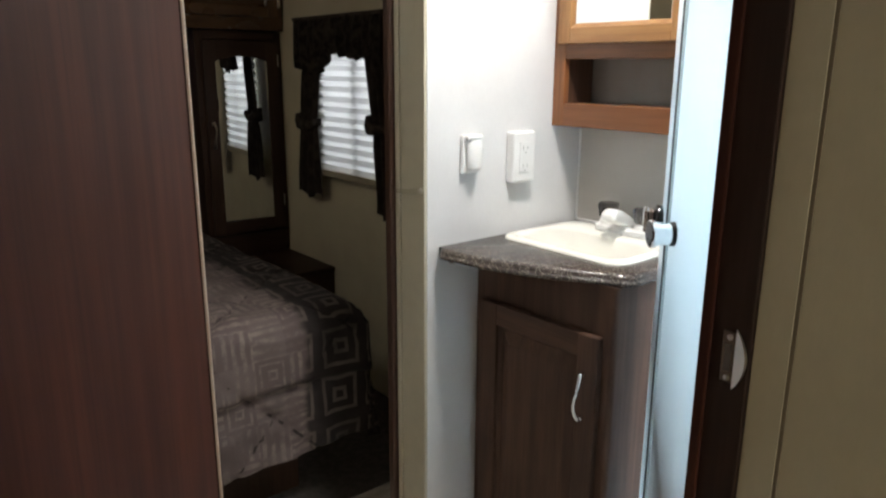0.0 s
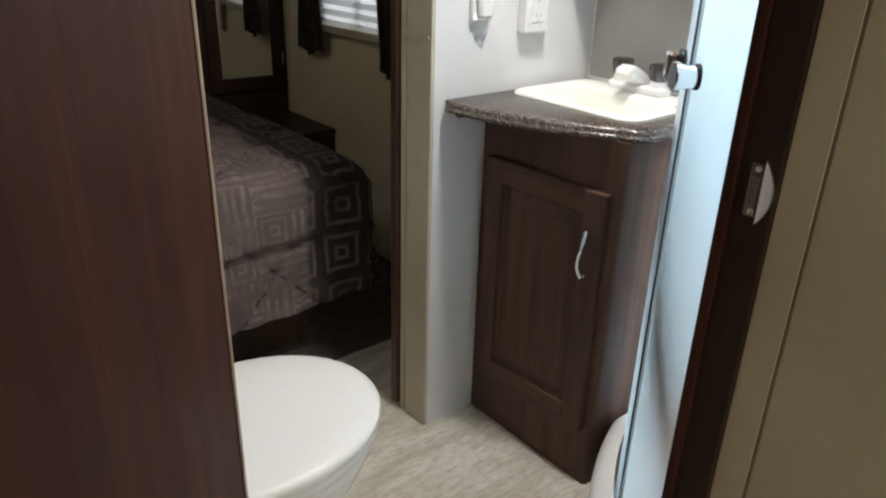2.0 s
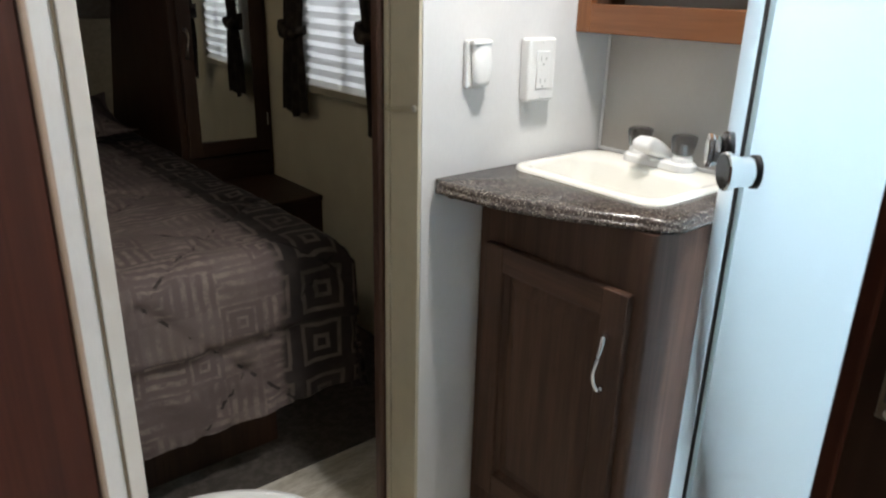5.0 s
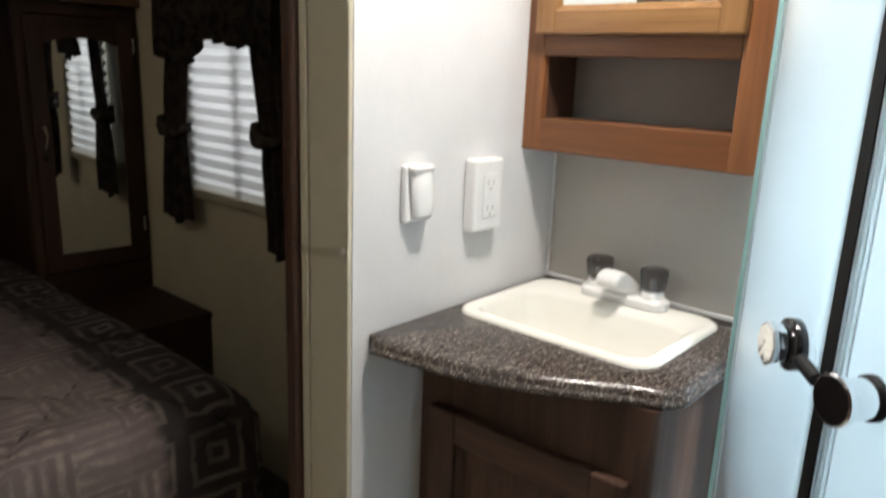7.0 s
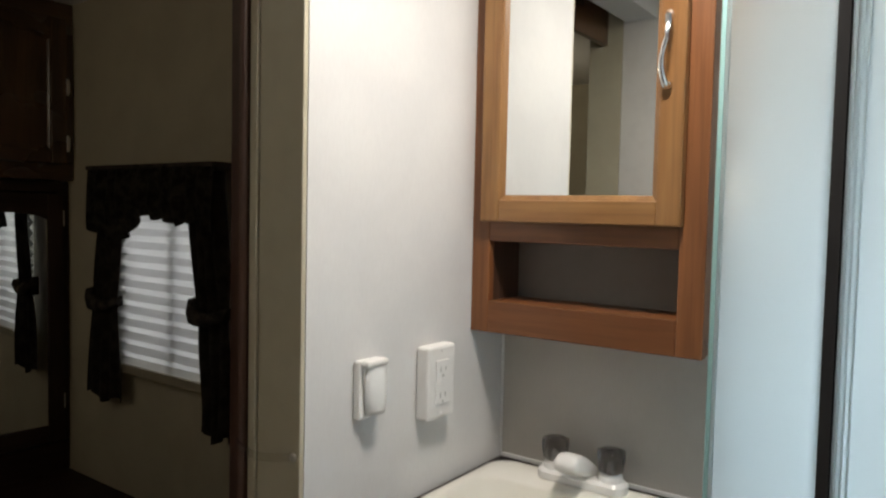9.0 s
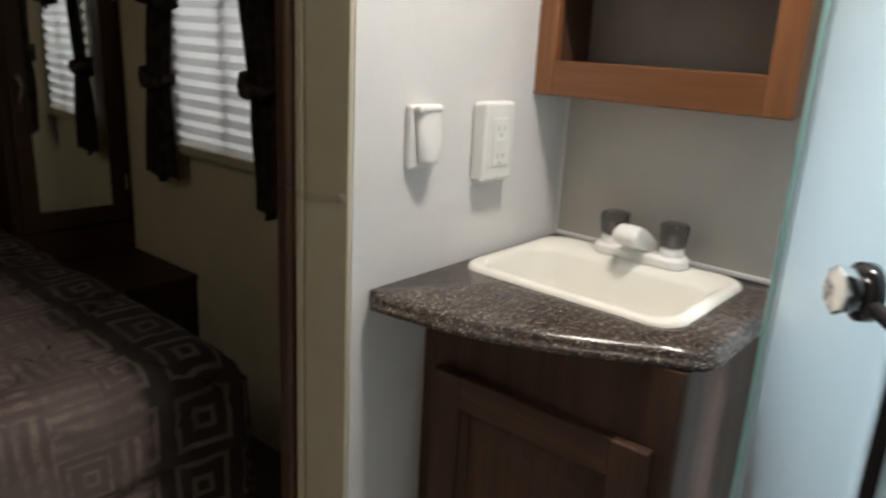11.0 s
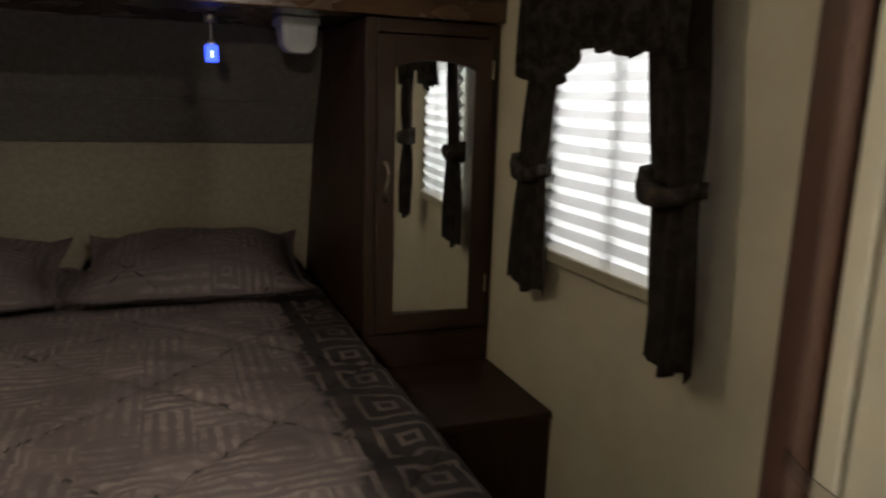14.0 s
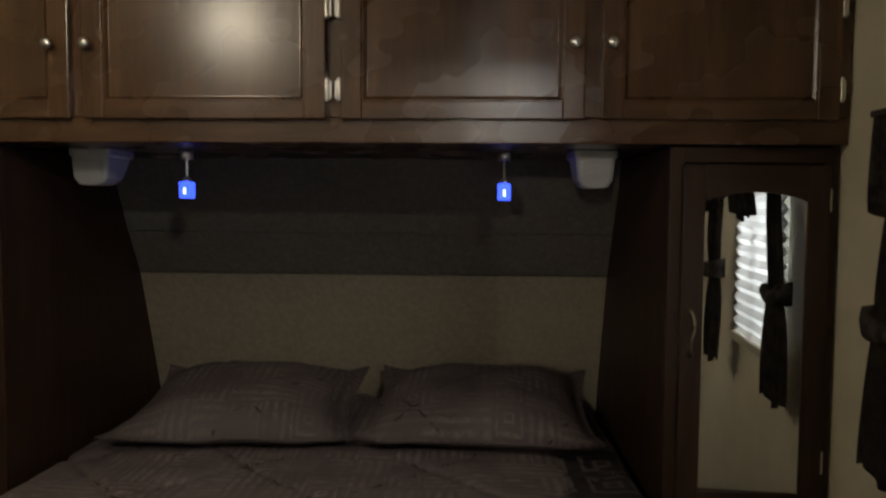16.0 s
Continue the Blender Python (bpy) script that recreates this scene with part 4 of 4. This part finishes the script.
    part("dome", box(1.705, 2.115, 0.645, 1.055, CEIL + 0.046, CEIL + 0.056), M_SKYDOME, s)


skylight()


def ceiling_light(x, y, label, group):
    c = thing("ceiling_light", label, "ceiling light", group)
    part("frame", turned([(0, 0.075), (0.012, 0.075), (0.016, 0.070)], (x, y, CEIL - 0.0165), n=28), M_PLASTIC, c, "", True)
    part("diffuser", turned([(0, 0.05), (0.004, 0.060), (0.008, 0.062)], (x, y, CEIL - 0.0255), n=28), M_DIFFUSER, c, "", True)


for lx, ly in ((1.84, 1.40), (0.70, -2.0), (0.70, 2.66)):
    ceiling_light(lx, ly, "round white ceiling light, lit", "ceiling lights")


# ---------------------------------------------------------------- toilet
def toilet():
    t = thing("toilet", "white toilet with a closed lid", "toilet", place=(0.022, 1.622, 0))

    def egg(front, back, half, z):
        z *= 1.008
        pts, n = [], 40
        for i in range(n):
            a = 2 * math.pi * i / n
            cx = front - half * 1.22
            c, s = math.cos(a), math.sin(a)
            if c >= 0:
                pts.append((cx + half * 1.22 * c, half * s, z))
            else:
                pts.append((cx - (cx - back) * abs(c) ** 0.75, half * (abs(s) ** 0.85) * (1 if s >= 0 else -1), z))
        return pts
    rows = [egg(1.33, 0.95, 0.115, 0.0), egg(1.33, 0.95, 0.115, 0.03), egg(1.30, 0.95, 0.10, 0.08), egg(1.34, 0.95, 0.12, 0.17),
            egg(1.42, 0.95, 0.165, 0.27), egg(1.445, 0.95, 0.184, 0.325), egg(1.447, 0.95, 0.186, 0.345)]
    part("bowl", loft(rows), M_CERAMIC, t, "", True)
    rows = [egg(1.450, 0.98, 0.188, 0.347), egg(1.455, 0.98, 0.193, 0.352), egg(1.455, 0.98, 0.193, 0.366), egg(1.451, 0.98, 0.190, 0.370)]
    part("seat", loft(rows), M_PLASTIC, t, "", True)
    rows = [egg(1.456, 0.98, 0.194, 0.3725), egg(1.460, 0.98, 0.198, 0.378), egg(1.460, 0.98, 0.198, 0.389), egg(1.455, 0.98, 0.195, 0.396), egg(1.44, 0.985, 0.184, 0.400), egg(1.37, 1.0, 0.13, 0.4025), egg(1.25, 1.05, 0.06, 0.403)]
    part("lid", loft(rows), M_PLASTIC, t, "", True)
    rows = [rounded(0.798, 0.945, -0.20, 0.20, 0.03, z, 6) for z in (0.0, 0.363)] + [rounded(0.80, 0.94, -0.195, 0.195, 0.03, 0.393, 6)]
    part("rear_base", loft(rows), M_CERAMIC, t, "", True)
    for s in (-0.07, 0.07):
        part("hinge_cap", turned([(0, 0.015), (0.018, 0.014), (0.022, 0.008)], (0.962, s, 0.385)), M_PLASTIC, t, "", True)
    part("pedal", box(1.20, 1.25, -0.165, -0.11, 0.03, 0.05, 0.005), M_PLASTIC, t)
    return t


toilet()


# ---------------------------------------------------------------- bedroom: head wall
HEADLINE = [(4.005, 1.45), (4.055, 1.33), (4.125, 1.19), (4.205, 1.05), (4.29, 0.80), (4.35, 0.62), (4.40, 0.40), (4.42, 0.0)]


def head_y(z):
    for (y0, z0), (y1, z1) in zip(HEADLINE, HEADLINE[1:]):
        if z1 <= z <= z0:
            return y0 + (y1 - y0) * (z0 - z) / (z0 - z1)
    return HEADLINE[0][0] if z > HEADLINE[0][1] else HEADLINE[-1][0]


def head_panel(name, z0, z1, mat, proud, parent):
    n = 8
    rings = []
    for k in range(n + 1):
        z = z1 + (z0 - z1) * k / n
        y = head_y(z) - proud
        rings.append([(0.002, y, z), (2.313, y, z), (2.313, y + 0.03, z), (0.002, y + 0.03, z)])
    return part(name, loft(rings), mat, parent)


bm = loft([[(-0.05, y + 0.035, z), (2.365, y + 0.035, z), (2.365, y + 0.09, z), (-0.05, y + 0.09, z)] for y, z in [(3.80, CEIL + 0.05)] + HEADLINE])
headwall = structure("wall_north", bm, M_HEAD_T, "sloping front wall clad in charcoal and tan vinyl panels", "wall")
head_panel("panel", 1.192, 1.45, M_HEAD_D, 0.004, headwall)["label"] = "charcoal vinyl wall panel"
head_panel("panel", 1.050, 1.190, M_HEAD_D, 0.0, headwall)["label"] = "charcoal vinyl wall panel"
head_panel("panel", 0.30, 1.048, M_HEAD_T, 0.006, headwall)["label"] = "mottled tan vinyl wall panel"


# ---------------------------------------------------------------- wardrobes and steps beside the bed
WARD_Y = 3.485


def wardrobe(x0, x1, hinge_right, inner_x, with_step=True):
    w = thing("wardrobe", "dark brown wooden wardrobe with an arched mirrored door beside the bed", "wardrobe", "wardrobes beside the bed")
    # body: side gable towards the bed follows the sloping wall
    prof = [(WARD_Y + 0.019, 0.462), (WARD_Y + 0.019, 1.414)] + [(head_y(z) - 0.008, z) for z in (1.414, 1.33, 1.19, 1.05, 0.8, 0.62, 0.462)]
    gx = (inner_x, inner_x + 0.016) if inner_x == x0 else (inner_x - 0.016, inner_x)
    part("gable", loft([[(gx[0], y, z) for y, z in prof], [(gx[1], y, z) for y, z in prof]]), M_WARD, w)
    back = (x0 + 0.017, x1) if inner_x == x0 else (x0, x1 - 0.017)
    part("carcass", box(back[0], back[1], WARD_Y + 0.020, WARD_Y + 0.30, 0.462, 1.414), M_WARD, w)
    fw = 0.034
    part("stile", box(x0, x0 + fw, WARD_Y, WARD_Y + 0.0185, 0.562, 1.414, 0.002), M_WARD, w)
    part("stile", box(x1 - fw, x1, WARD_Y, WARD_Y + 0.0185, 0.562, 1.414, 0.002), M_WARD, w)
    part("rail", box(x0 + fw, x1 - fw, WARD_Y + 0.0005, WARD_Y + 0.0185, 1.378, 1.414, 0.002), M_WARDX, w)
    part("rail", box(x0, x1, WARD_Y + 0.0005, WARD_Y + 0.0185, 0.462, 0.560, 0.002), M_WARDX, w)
    dw, dz0, dz1 = x1 - x0 - 2 * fw + 0.016, 0.570, 1.372
    h, st = dz1 - dz0, 0.050
    d = part("door", box(0, st, 0, 0.018, 0, h, 0.003), M_WARD, w)
    part("stile", box(dw - st, dw, 0, 0.018, 0, h, 0.003), M_WARD, d)
    d.matrix_basis = pose(x0 + fw - 0.008, WARD_Y - 0.019, dz0)
    part("rail", box(st - 0.0005, dw - st + 0.0005, 0.0005, 0.018, 0, 0.055, 0.003), M_WARDX, d)
    n = 18
    loop = [(st + (dw - 2 * st) * i / n, h - 0.060 - 0.022 * (1 - math.sin(math.pi * i / n) ** 0.7)) for i in range(n + 1)] + [(dw - st, h), (st, h)]
    part("rail", loft([[(x, 0.0005, z) for x, z in loop], [(x, 0.018, z) for x, z in loop]]), M_WARDX, d)
    tilt = 0.0058 if hinge_right else -0.0058       # the pane sits a little askew in its rebate
    a, b_ = st - 0.002, dw - st + 0.002
    part("mirror", loft([[(a, 0.0105 + tilt, z), (b_, 0.0105 - tilt, z), (b_, 0.0135 - tilt, z), (a, 0.0135 + tilt, z)] for z in (0.050, h - 0.052)]), M_MIRROR, d, "arched silver mirror pane")
    hx = 0.022 if hinge_right else dw - 0.022
    bow_handle(d, 0.105, (hx, 0.0, 0.425), (0, -1, 0), mat=M_BRONZE)
    for z in (0.10, 0.70):
        part("hinge", turned([(0, 0.004), (0.05, 0.004)], (dw + 0.004 if hinge_right else -0.004, 0.012, z), n=10), M_NICKEL, d)
    return w


wardrobe(1.936, 2.313, True, 1.936)
wardrobe(0.002, 0.379, False, 0.379)


def bedside_step(x0, x1):
    s = thing("bedside_cabinet", "low dark brown wooden bedside box under the wardrobe", "cabinet", "bedside boxes")
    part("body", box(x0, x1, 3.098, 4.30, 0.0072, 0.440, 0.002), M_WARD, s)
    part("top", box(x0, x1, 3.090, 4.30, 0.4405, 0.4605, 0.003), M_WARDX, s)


bedside_step(1.945, 2.313)
bedside_step(0.002, 0.37)


# ---------------------------------------------------------------- overhead cabinets
def overhead():
    o = thing("overhead_cabinet", "brown wooden overhead cabinet spanning the bed wall", "cabinet")
    yf = 3.452
    part("body", box(0.002, 2.313, yf + 0.020, 4.00, 1.418, CEIL - 0.002), M_BEDX, o)
    part("rail", box(0.002, 2.313, yf, yf + 0.0195, 1.416, 1.474, 0.003), M_BEDX, o)
    part("rail", box(0.002, 2.313, yf, yf + 0.0195, 1.905, CEIL - 0.002, 0.003), M_BEDX, o)
    for x0, x1 in ((0.002, 0.045), (0.575, 0.617), (1.155, 1.200), (1.728, 1.776), (2.272, 2.313)):
        part("stile", box(x0, x1, yf + 0.0004, yf + 0.0195, 1.4745, 1.9045, 0.001), M_BED, o)
    for x0, x1, knob in ((0.030, 0.581, 0.542), (0.610, 1.161, 0.627), (1.194, 1.734, 1.710), (1.770, 2.283, 1.789)):
        d = raised_door("door", x1 - x0, 0.455, (M_BED, M_BEDX, M_BED), o, pose(x0, yf - 0.0195, 1.468), 0.048, 0.040, 0.019, 0.022, True)
        part("knob", turned([(0, 0.006), (0.010, 0.005), (0.014, 0.010), (0.020, 0.0135), (0.026, 0.010), (0.028, 0.003)], (knob - x0, 0.001, 0.163), (0, -1, 0), 18), M_NICKEL, d, "round nickel knob", True)
        hx = x1 - x0 + 0.003 if knob < (x0 + x1) / 2 else -0.003
        for z in (0.065, 0.245):
            hg = part("hinge", turned([(-0.026, 0.0042), (-0.024, 0.0052), (0.024, 0.0052), (0.026, 0.0042)], (hx, 0.004, z), n=12), M_NICKEL, d, "nickel barrel hinge", True)
            part("hinge_leaf", box(hx - 0.010, hx + 0.010, 0.006, 0.0085, z - 0.02, z + 0.02, 0.0005), M_NICKEL, d)
    return o


overhead()


def reading_light(x):
    r = thing("reading_light", "small pendant reading light with a blue glowing crystal", "lamp", "blue pendant lights")
    y = 3.70
    part("mount", turned([(0, 0.017), (0.020, 0.017), (0.0225, 0.015)], (x, y, 1.3945), n=18), M_NICKEL, r, "", True)
    part("rod", turned([(0, 0.0028), (0.058, 0.0028)], (x, y, 1.338), n=8), M_NICKEL, r)
    part("cap", turned([(0, 0.010), (0.006, 0.011), (0.012, 0.005)], (x, y, 1.3365), n=14), M_NICKEL, r)
    part("crystal", box(x - 0.0165, x + 0.0165, y - 0.0165, y + 0.0165, 1.292, 1.336, 0.004), M_BLUE, r, "glowing blue crystal block")
    part("led", box(x - 0.003, x + 0.003, y - 0.0175, y - 0.0166, 1.303, 1.320), M_BLUEHOT, r)


reading_light(0.741)
reading_light(1.572)


def speaker(x):
    s = thing("corner_speaker", "off-white plastic wedge speaker under the overhead cabinet", "speaker", "wedge speakers")
    rows = []
    for z, hx, d in ((1.4175, 0.057, 0.10), (1.402, 0.057, 0.10), (1.398, 0.050, 0.094), (1.345, 0.046, 0.06), (1.328, 0.034, 0.04), (1.325, 0.026, 0.03)):
        rows.append([(px, py + 3.70, pz) for px, py, pz in rounded(x - hx, x + hx, -0.04, d, 0.014, z, 4)])
    part("shell", loft(rows), M_GREYP, s)
    part("grille", box(x - 0.034, x + 0.034, 3.6565, 3.6595, 1.355, 1.388, 0.001), M_GREYP, s)


speaker(0.500)
speaker(1.800)


# ---------------------------------------------------------------- bed
def smooth_noise(x, y, s):
    return noise.noise(Vector((x * s, y * s, 3.1)))


def bed():
    b = thing("bed", "queen bed on a dark wooden base", "bed")
    part("base", box(0.56, 1.742, 2.385, 4.25, 0.0072, 0.27, 0.004), M_WARD, b, "dark brown wooden bed base")
    rows = [rounded(0.42, 1.89, 2.30, 4.28, 0.09, z, 6) for z in (0.275, 0.30, 0.52, 0.555)]
    part("mattress", loft(rows), M_PLASTIC, b)
    return b


bed()


def comforter():
    c = thing("comforter", "brown and black patterned comforter draped over the bed", "bedding")
    # sheet unrolled: u across (0 at the left drop), v along from the head to the foot drop
    x0, x1, ytop, yfoot = 0.398, 1.918, 4.30, 2.268
    drop, fold = 0.395, 0.065
    nu, nv = 170, 190
    umax, vmax = (x1 - x0) + 2 * 0.40, (ytop - yfoot) + drop
    grid = []

    def bend(s, straight, rad):
        """Along s: flat, then a rounded edge, then straight down. Gives (out, down)."""
        if s <= straight:
            return s, 0.0
        a = (s - straight) / rad
        if a < math.pi / 2:
            return straight + rad * math.sin(a), rad * (1 - math.cos(a))
        return straight + rad, rad + (s - straight - rad * math.pi / 2)
    mid = (x0 + x1) / 2
    half = (x1 - x0) / 2
    for j in range(nv + 1):
        row = []
        v = vmax * j / nv
        oy, dy = bend(v, ytop - yfoot - fold, fold)
        for i in range(nu + 1):
            u = umax * i / nu - umax / 2
            ox, dx = bend(abs(u), half - fold, fold)
            sx = 1 if u >= 0 else -1
            down = max(dx, dy) + 0.12 * min(dx, dy)
            z = 0.617 - min(down, 0.45)
            x = mid + sx * ox
            y = ytop - oy
            if y > 3.09:   # tucked between the bedside boxes
                if dx > 0.02:
                    x = mid + sx * (half - fold + min(ox - half + fold, 0.045))
            # soft quilting, folds and flare of the hanging part
            quilt = 0.0
            for d in (u + v, u - v):
                q = abs(math.sin(math.pi * d / 0.46))
                quilt += math.exp(-(q / 0.07) ** 2)
            puff = 0.010 * smooth_noise(x, y, 4.0) + 0.006 * smooth_noise(x, y, 13.0) + 0.003 * smooth_noise(x, y, 40.0) - 0.017 * quilt * (0.55 + 0.45 * smooth_noise(u, v, 22.0))
            if dy > fold * 0.9 and dy >= dx:
                tier = min(1.0, max(0.0, (dy - 0.205 - 0.02 * smooth_noise(u, 0.0, 3.0)) / 0.018))
                y -= 0.016 * smooth_noise(u * 2.4, v * 0.6, 3.0) + 0.034 * min(1, dy / 0.4) + puff - 0.022 * tier + 0.010 * smooth_noise(u, v, 17.0) * tier
                x += sx * 0.10 * dx
            elif dx > fold * 0.9:
                x += sx * (0.016 * smooth_noise(u * 0.6, v * 2.4, 3.0) if y < 3.05 else 0)
            z += puff if down < 0.05 else 0.02 * smooth_noise(u, v, 3.5) * min(1, down * 3)
            row.append(((x, y, z), (u + mid, v), 2 if dy > 0.212 and dy >= dx else ((1 if u < 0 else 3) if dx > 0.16 and dx > dy else 0)))
        grid.append(row)
    names = ("top_panel", "side_drop", "foot_tier", "side_drop")
    for kind, title in enumerate(names):
        bm = bmesh.new()
        uvl = bm.loops.layers.uv.new("UVMap")
        made = {}
        for j in range(nv):
            for i in range(nu):
                if grid[j][i][2] != kind:
                    continue
                corners = ((j, i), (j, i + 1), (j + 1, i + 1), (j + 1, i))
                for c_ in corners:
                    if c_ not in made:
                        made[c_] = bm.verts.new(grid[c_[0]][c_[1]][0])
                f = bm.faces.new([made[c_] for c_ in corners])
                for loop, c_ in zip(f.loops, corners):
                    loop[uvl].uv = grid[c_[0]][c_[1]][1]
        part(title, bm, M_COVER, c, "", True)


comforter()


def pillow(cx, cy, yaw):
    p = thing("pillow", "patterned brown pillow with pointed corners", "pillow", "pillows")
    p.matrix_basis = pose(cx, cy, 0.628, 8, 0, yaw)
    bm = bmesh.new()
    uvl = bm.loops.layers.uv.new("UVMap")
    nx, ny, w, d = 36, 26, 0.335, 0.27
    for side in (1, -1):
        g = []
        for j in range(ny + 1):
            row = []
            for i in range(nx + 1):
                a, b = 2 * i / nx - 1, 2 * j / ny - 1
                pin = 1 - 0.10 * (1 - a * a) * b * b - 0.0
                pin2 = 1 - 0.10 * (1 - b * b) * a * a
                th = (max(0.0, 1 - abs(a / 0.92) ** 2.4) * max(0.0, 1 - abs(b / 0.90) ** 2.4)) ** 0.55
                z = 0.055 + side * (0.002 + th * (0.100 if side > 0 else 0.056)) + 0.022 * (a * a * b * b) ** 2 + (0.016 * smooth_noise(a * 1.3 + cx, b * 1.3, 2.0) + 0.006 * smooth_noise(a + cx, b, 9.0)) * (0.35 + 0.65 * th)
                row.append((bm.verts.new((a * w * pin2, b * d * pin, z)), (a * w + cx * 3, b * d + 2)))
            g.append(row)
        for j in range(ny):
            for i in range(nx):
                q = (g[j][i], g[j][i + 1], g[j + 1][i + 1], g[j + 1][i])
                f = bm.faces.new([k[0] for k in q])
                for loop, k in zip(f.loops, q):
                    loop[uvl].uv = k[1]
    bmesh.ops.remove_doubles(bm, verts=bm.verts[:], dist=0.0008)
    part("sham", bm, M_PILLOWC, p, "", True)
    return p


pillow(0.83, 3.93, 2)
pillow(1.52, 3.94, -3)


# ---------------------------------------------------------------- window, shade and curtains
def window():
    w = part("window_1", wall_with_hole("x", WALL_X + 0.02, WALL_X + 0.06, 2.70, 3.13, 0.87, 1.38, 2.73, 3.10, 0.90, 1.35), M_RUBBER)
    tagged(w, "black-framed bedroom window behind a lowered shade", "window", "", "structure")
    part("mullion", box(WALL_X + 0.024, WALL_X + 0.05, 2.868, 2.890, 0.90, 1.35), M_RUBBER, w)
    for y0, y1 in ((2.731, 2.867), (2.891, 3.099)):
        g = part("pane", box(WALL_X + 0.034, WALL_X + 0.038, y0, y1, 0.901, 1.349), M_GLASS, w)
        g.visible_shadow = False


window()


def shade():
    s = thing("pleated_shade", "white pleated window shade, lowered and backlit", "blind")
    z0, z1, step = 0.872, 1.42, 0.0192
    y0, y1 = 2.700, 3.170
    n = int((z1 - z0) / step)
    bm = bmesh.new()
    prev = None
    for k in range(n + 1):
        z = z0 + k * step
        x = 2.286 + (0.011 if k % 2 else -0.003)
        row = [bm.verts.new((x, y0 + (y1 - y0) * i / 10, z)) for i in range(11)]
        if prev:
            for i in range(10):
                bm.faces.new((prev[i], prev[i + 1], row[i + 1], row[i]))
        prev = row
    part("pleats", bm, M_BLIND, s)
    part("bottom_rail", box(2.276, 2.303, y0 - 0.002, y1 + 0.002, 0.846, 0.873, 0.003), M_TRIM, s, "cream bottom rail")
    part("head_rail", box(2.276, 2.313, y0 - 0.002, y1 + 0.002, 1.42, 1.445, 0.003), M_TRIM, s)


shade()


def curtain(top, tie, bottom, z_tie, base=2.236, full=1.0):
    """A tied-back curtain panel: edges (low y, high y) at the top, at the tie and at the hem."""
    c = thing("curtain", "dark brown curtain panel gathered by a tie-back", "curtain", "curtains at the window")
    ztop, zbot = 1.432, 0.758
    nz, nw = 44, 40
    bm = bmesh.new()
    rows = []
    for k in range(nz + 1):
        t = k / nz
        z = ztop + (zbot - ztop) * t
        tt = (ztop - z_tie) / (ztop - zbot)
        if t < tt:
            s = t / tt
            s = s * s * (3 - 2 * s)
            lo, hi = top[0] + (tie[0] - top[0]) * s, top[1] + (tie[1] - top[1]) * s
        else:
            s = (t - tt) / (1 - tt)
            s = 1 - (1 - s) ** 2
            lo, hi = tie[0] + (bottom[0] - tie[0]) * s, tie[1] + (bottom[1] - tie[1]) * s
        near = math.exp(-((z - z_tie) / 0.05) ** 2)
        row = []
        for i in range(nw + 1):
            a = i / nw
            wave = full * 0.013 * (1 - 0.5 * near) * math.sin(2 * math.pi * (3.5 * a + 0.1 * math.sin(5 * t))) + full * 0.005 * math.sin(17 * a + 6 * t)
            row.append(bm.verts.new((base + wave, lo + (hi - lo) * a, z + (0.012 * math.sin(9 * a) if k == nz else 0))))
        rows.append(row)
    for a, b in zip(rows, rows[1:]):
        for i in range(nw):
            bm.faces.new((a[i], a[i + 1], b[i + 1], b[i]))
    bmesh.ops.solidify(bm, geom=bm.faces[:], thickness=0.004)
    part("panel", bm, M_CURTAIN, c, "", True)
    # tie-back band with a flared pointed tail
    lo, hi = tie[0] + 0.004, tie[1] + 0.012
    rings = []
    for k in range(13):
        t = k / 12
        y = lo + (hi - lo) * t
        hh = 0.014 + 0.018 * t ** 2
        zc = z_tie + 0.020 * (2 * t - 1) ** 2 - 0.008
        bulge = full * 0.020 * math.sin(math.pi * t) ** 0.5 - (base - 2.236)
        rings.append([(2.235 - bulge + 0.02, y, zc - hh), (2.221 - bulge, y, zc - hh * 0.8), (2.216 - bulge, y, zc), (2.221 - bulge, y, zc + hh * 0.8), (2.235 - bulge + 0.02, y, zc + hh)])
    part("tie_back", loft(rings), M_VALANCE, c, "dark pointed tie-back", True)
    return c


curtain((3.079, 3.186), (3.108, 3.246), (3.086, 3.286), 1.048, 2.265, 0.5)
curtain((2.585, 2.716), (2.555, 2.687), (2.541, 2.666), 1.068)


def ease(t):
    t = min(1.0, max(0.0, t))
    return t * t * (3 - 2 * t)


def valance():
    v = thing("window_valance", "dark scroll-patterned valance with a scalloped hem", "valance")
    n, rowsn = 90, 12
    bm = bmesh.new()
    rows = []
    for k in range(rowsn + 1):
        t = k / rowsn
        row = []
        for i in range(n + 1):
            a = i / n
            y = 2.584 + (3.172 - 2.584) * a
            hem = 1.314 - 0.020 * math.sin(2 * math.pi * a) ** 2 - 0.050 * ease((a - 0.50) / 0.17) - 0.05 * ease((0.14 - a) / 0.10)
            hem += 0.004 * math.sin(40 * a) + 0.003 * math.sin(71 * a)
            z = 1.452 + (hem - 1.452) * t
            x = 2.214 + 0.010 * math.sin(2 * math.pi * 11 * a) * (0.35 + 0.65 * t) + 0.004 * math.sin(31 * a + 5 * t) - 0.010 * math.sin(math.pi * t)
            row.append(bm.verts.new((x, y, z)))
        rows.append(row)
    for a, b in zip(rows, rows[1:]):
        for i in range(n):
            bm.faces.new((a[i], a[i + 1], b[i + 1], b[i]))
    bmesh.ops.solidify(bm, geom=bm.faces[:], thickness=0.005)
    part("skirt", bm, M_VALANCE, v, "", True)
    part("board", box(2.206, 2.314, 2.581, 3.175, 1.440, 1.452, 0.002), M_CURTAIN, v)


valance()
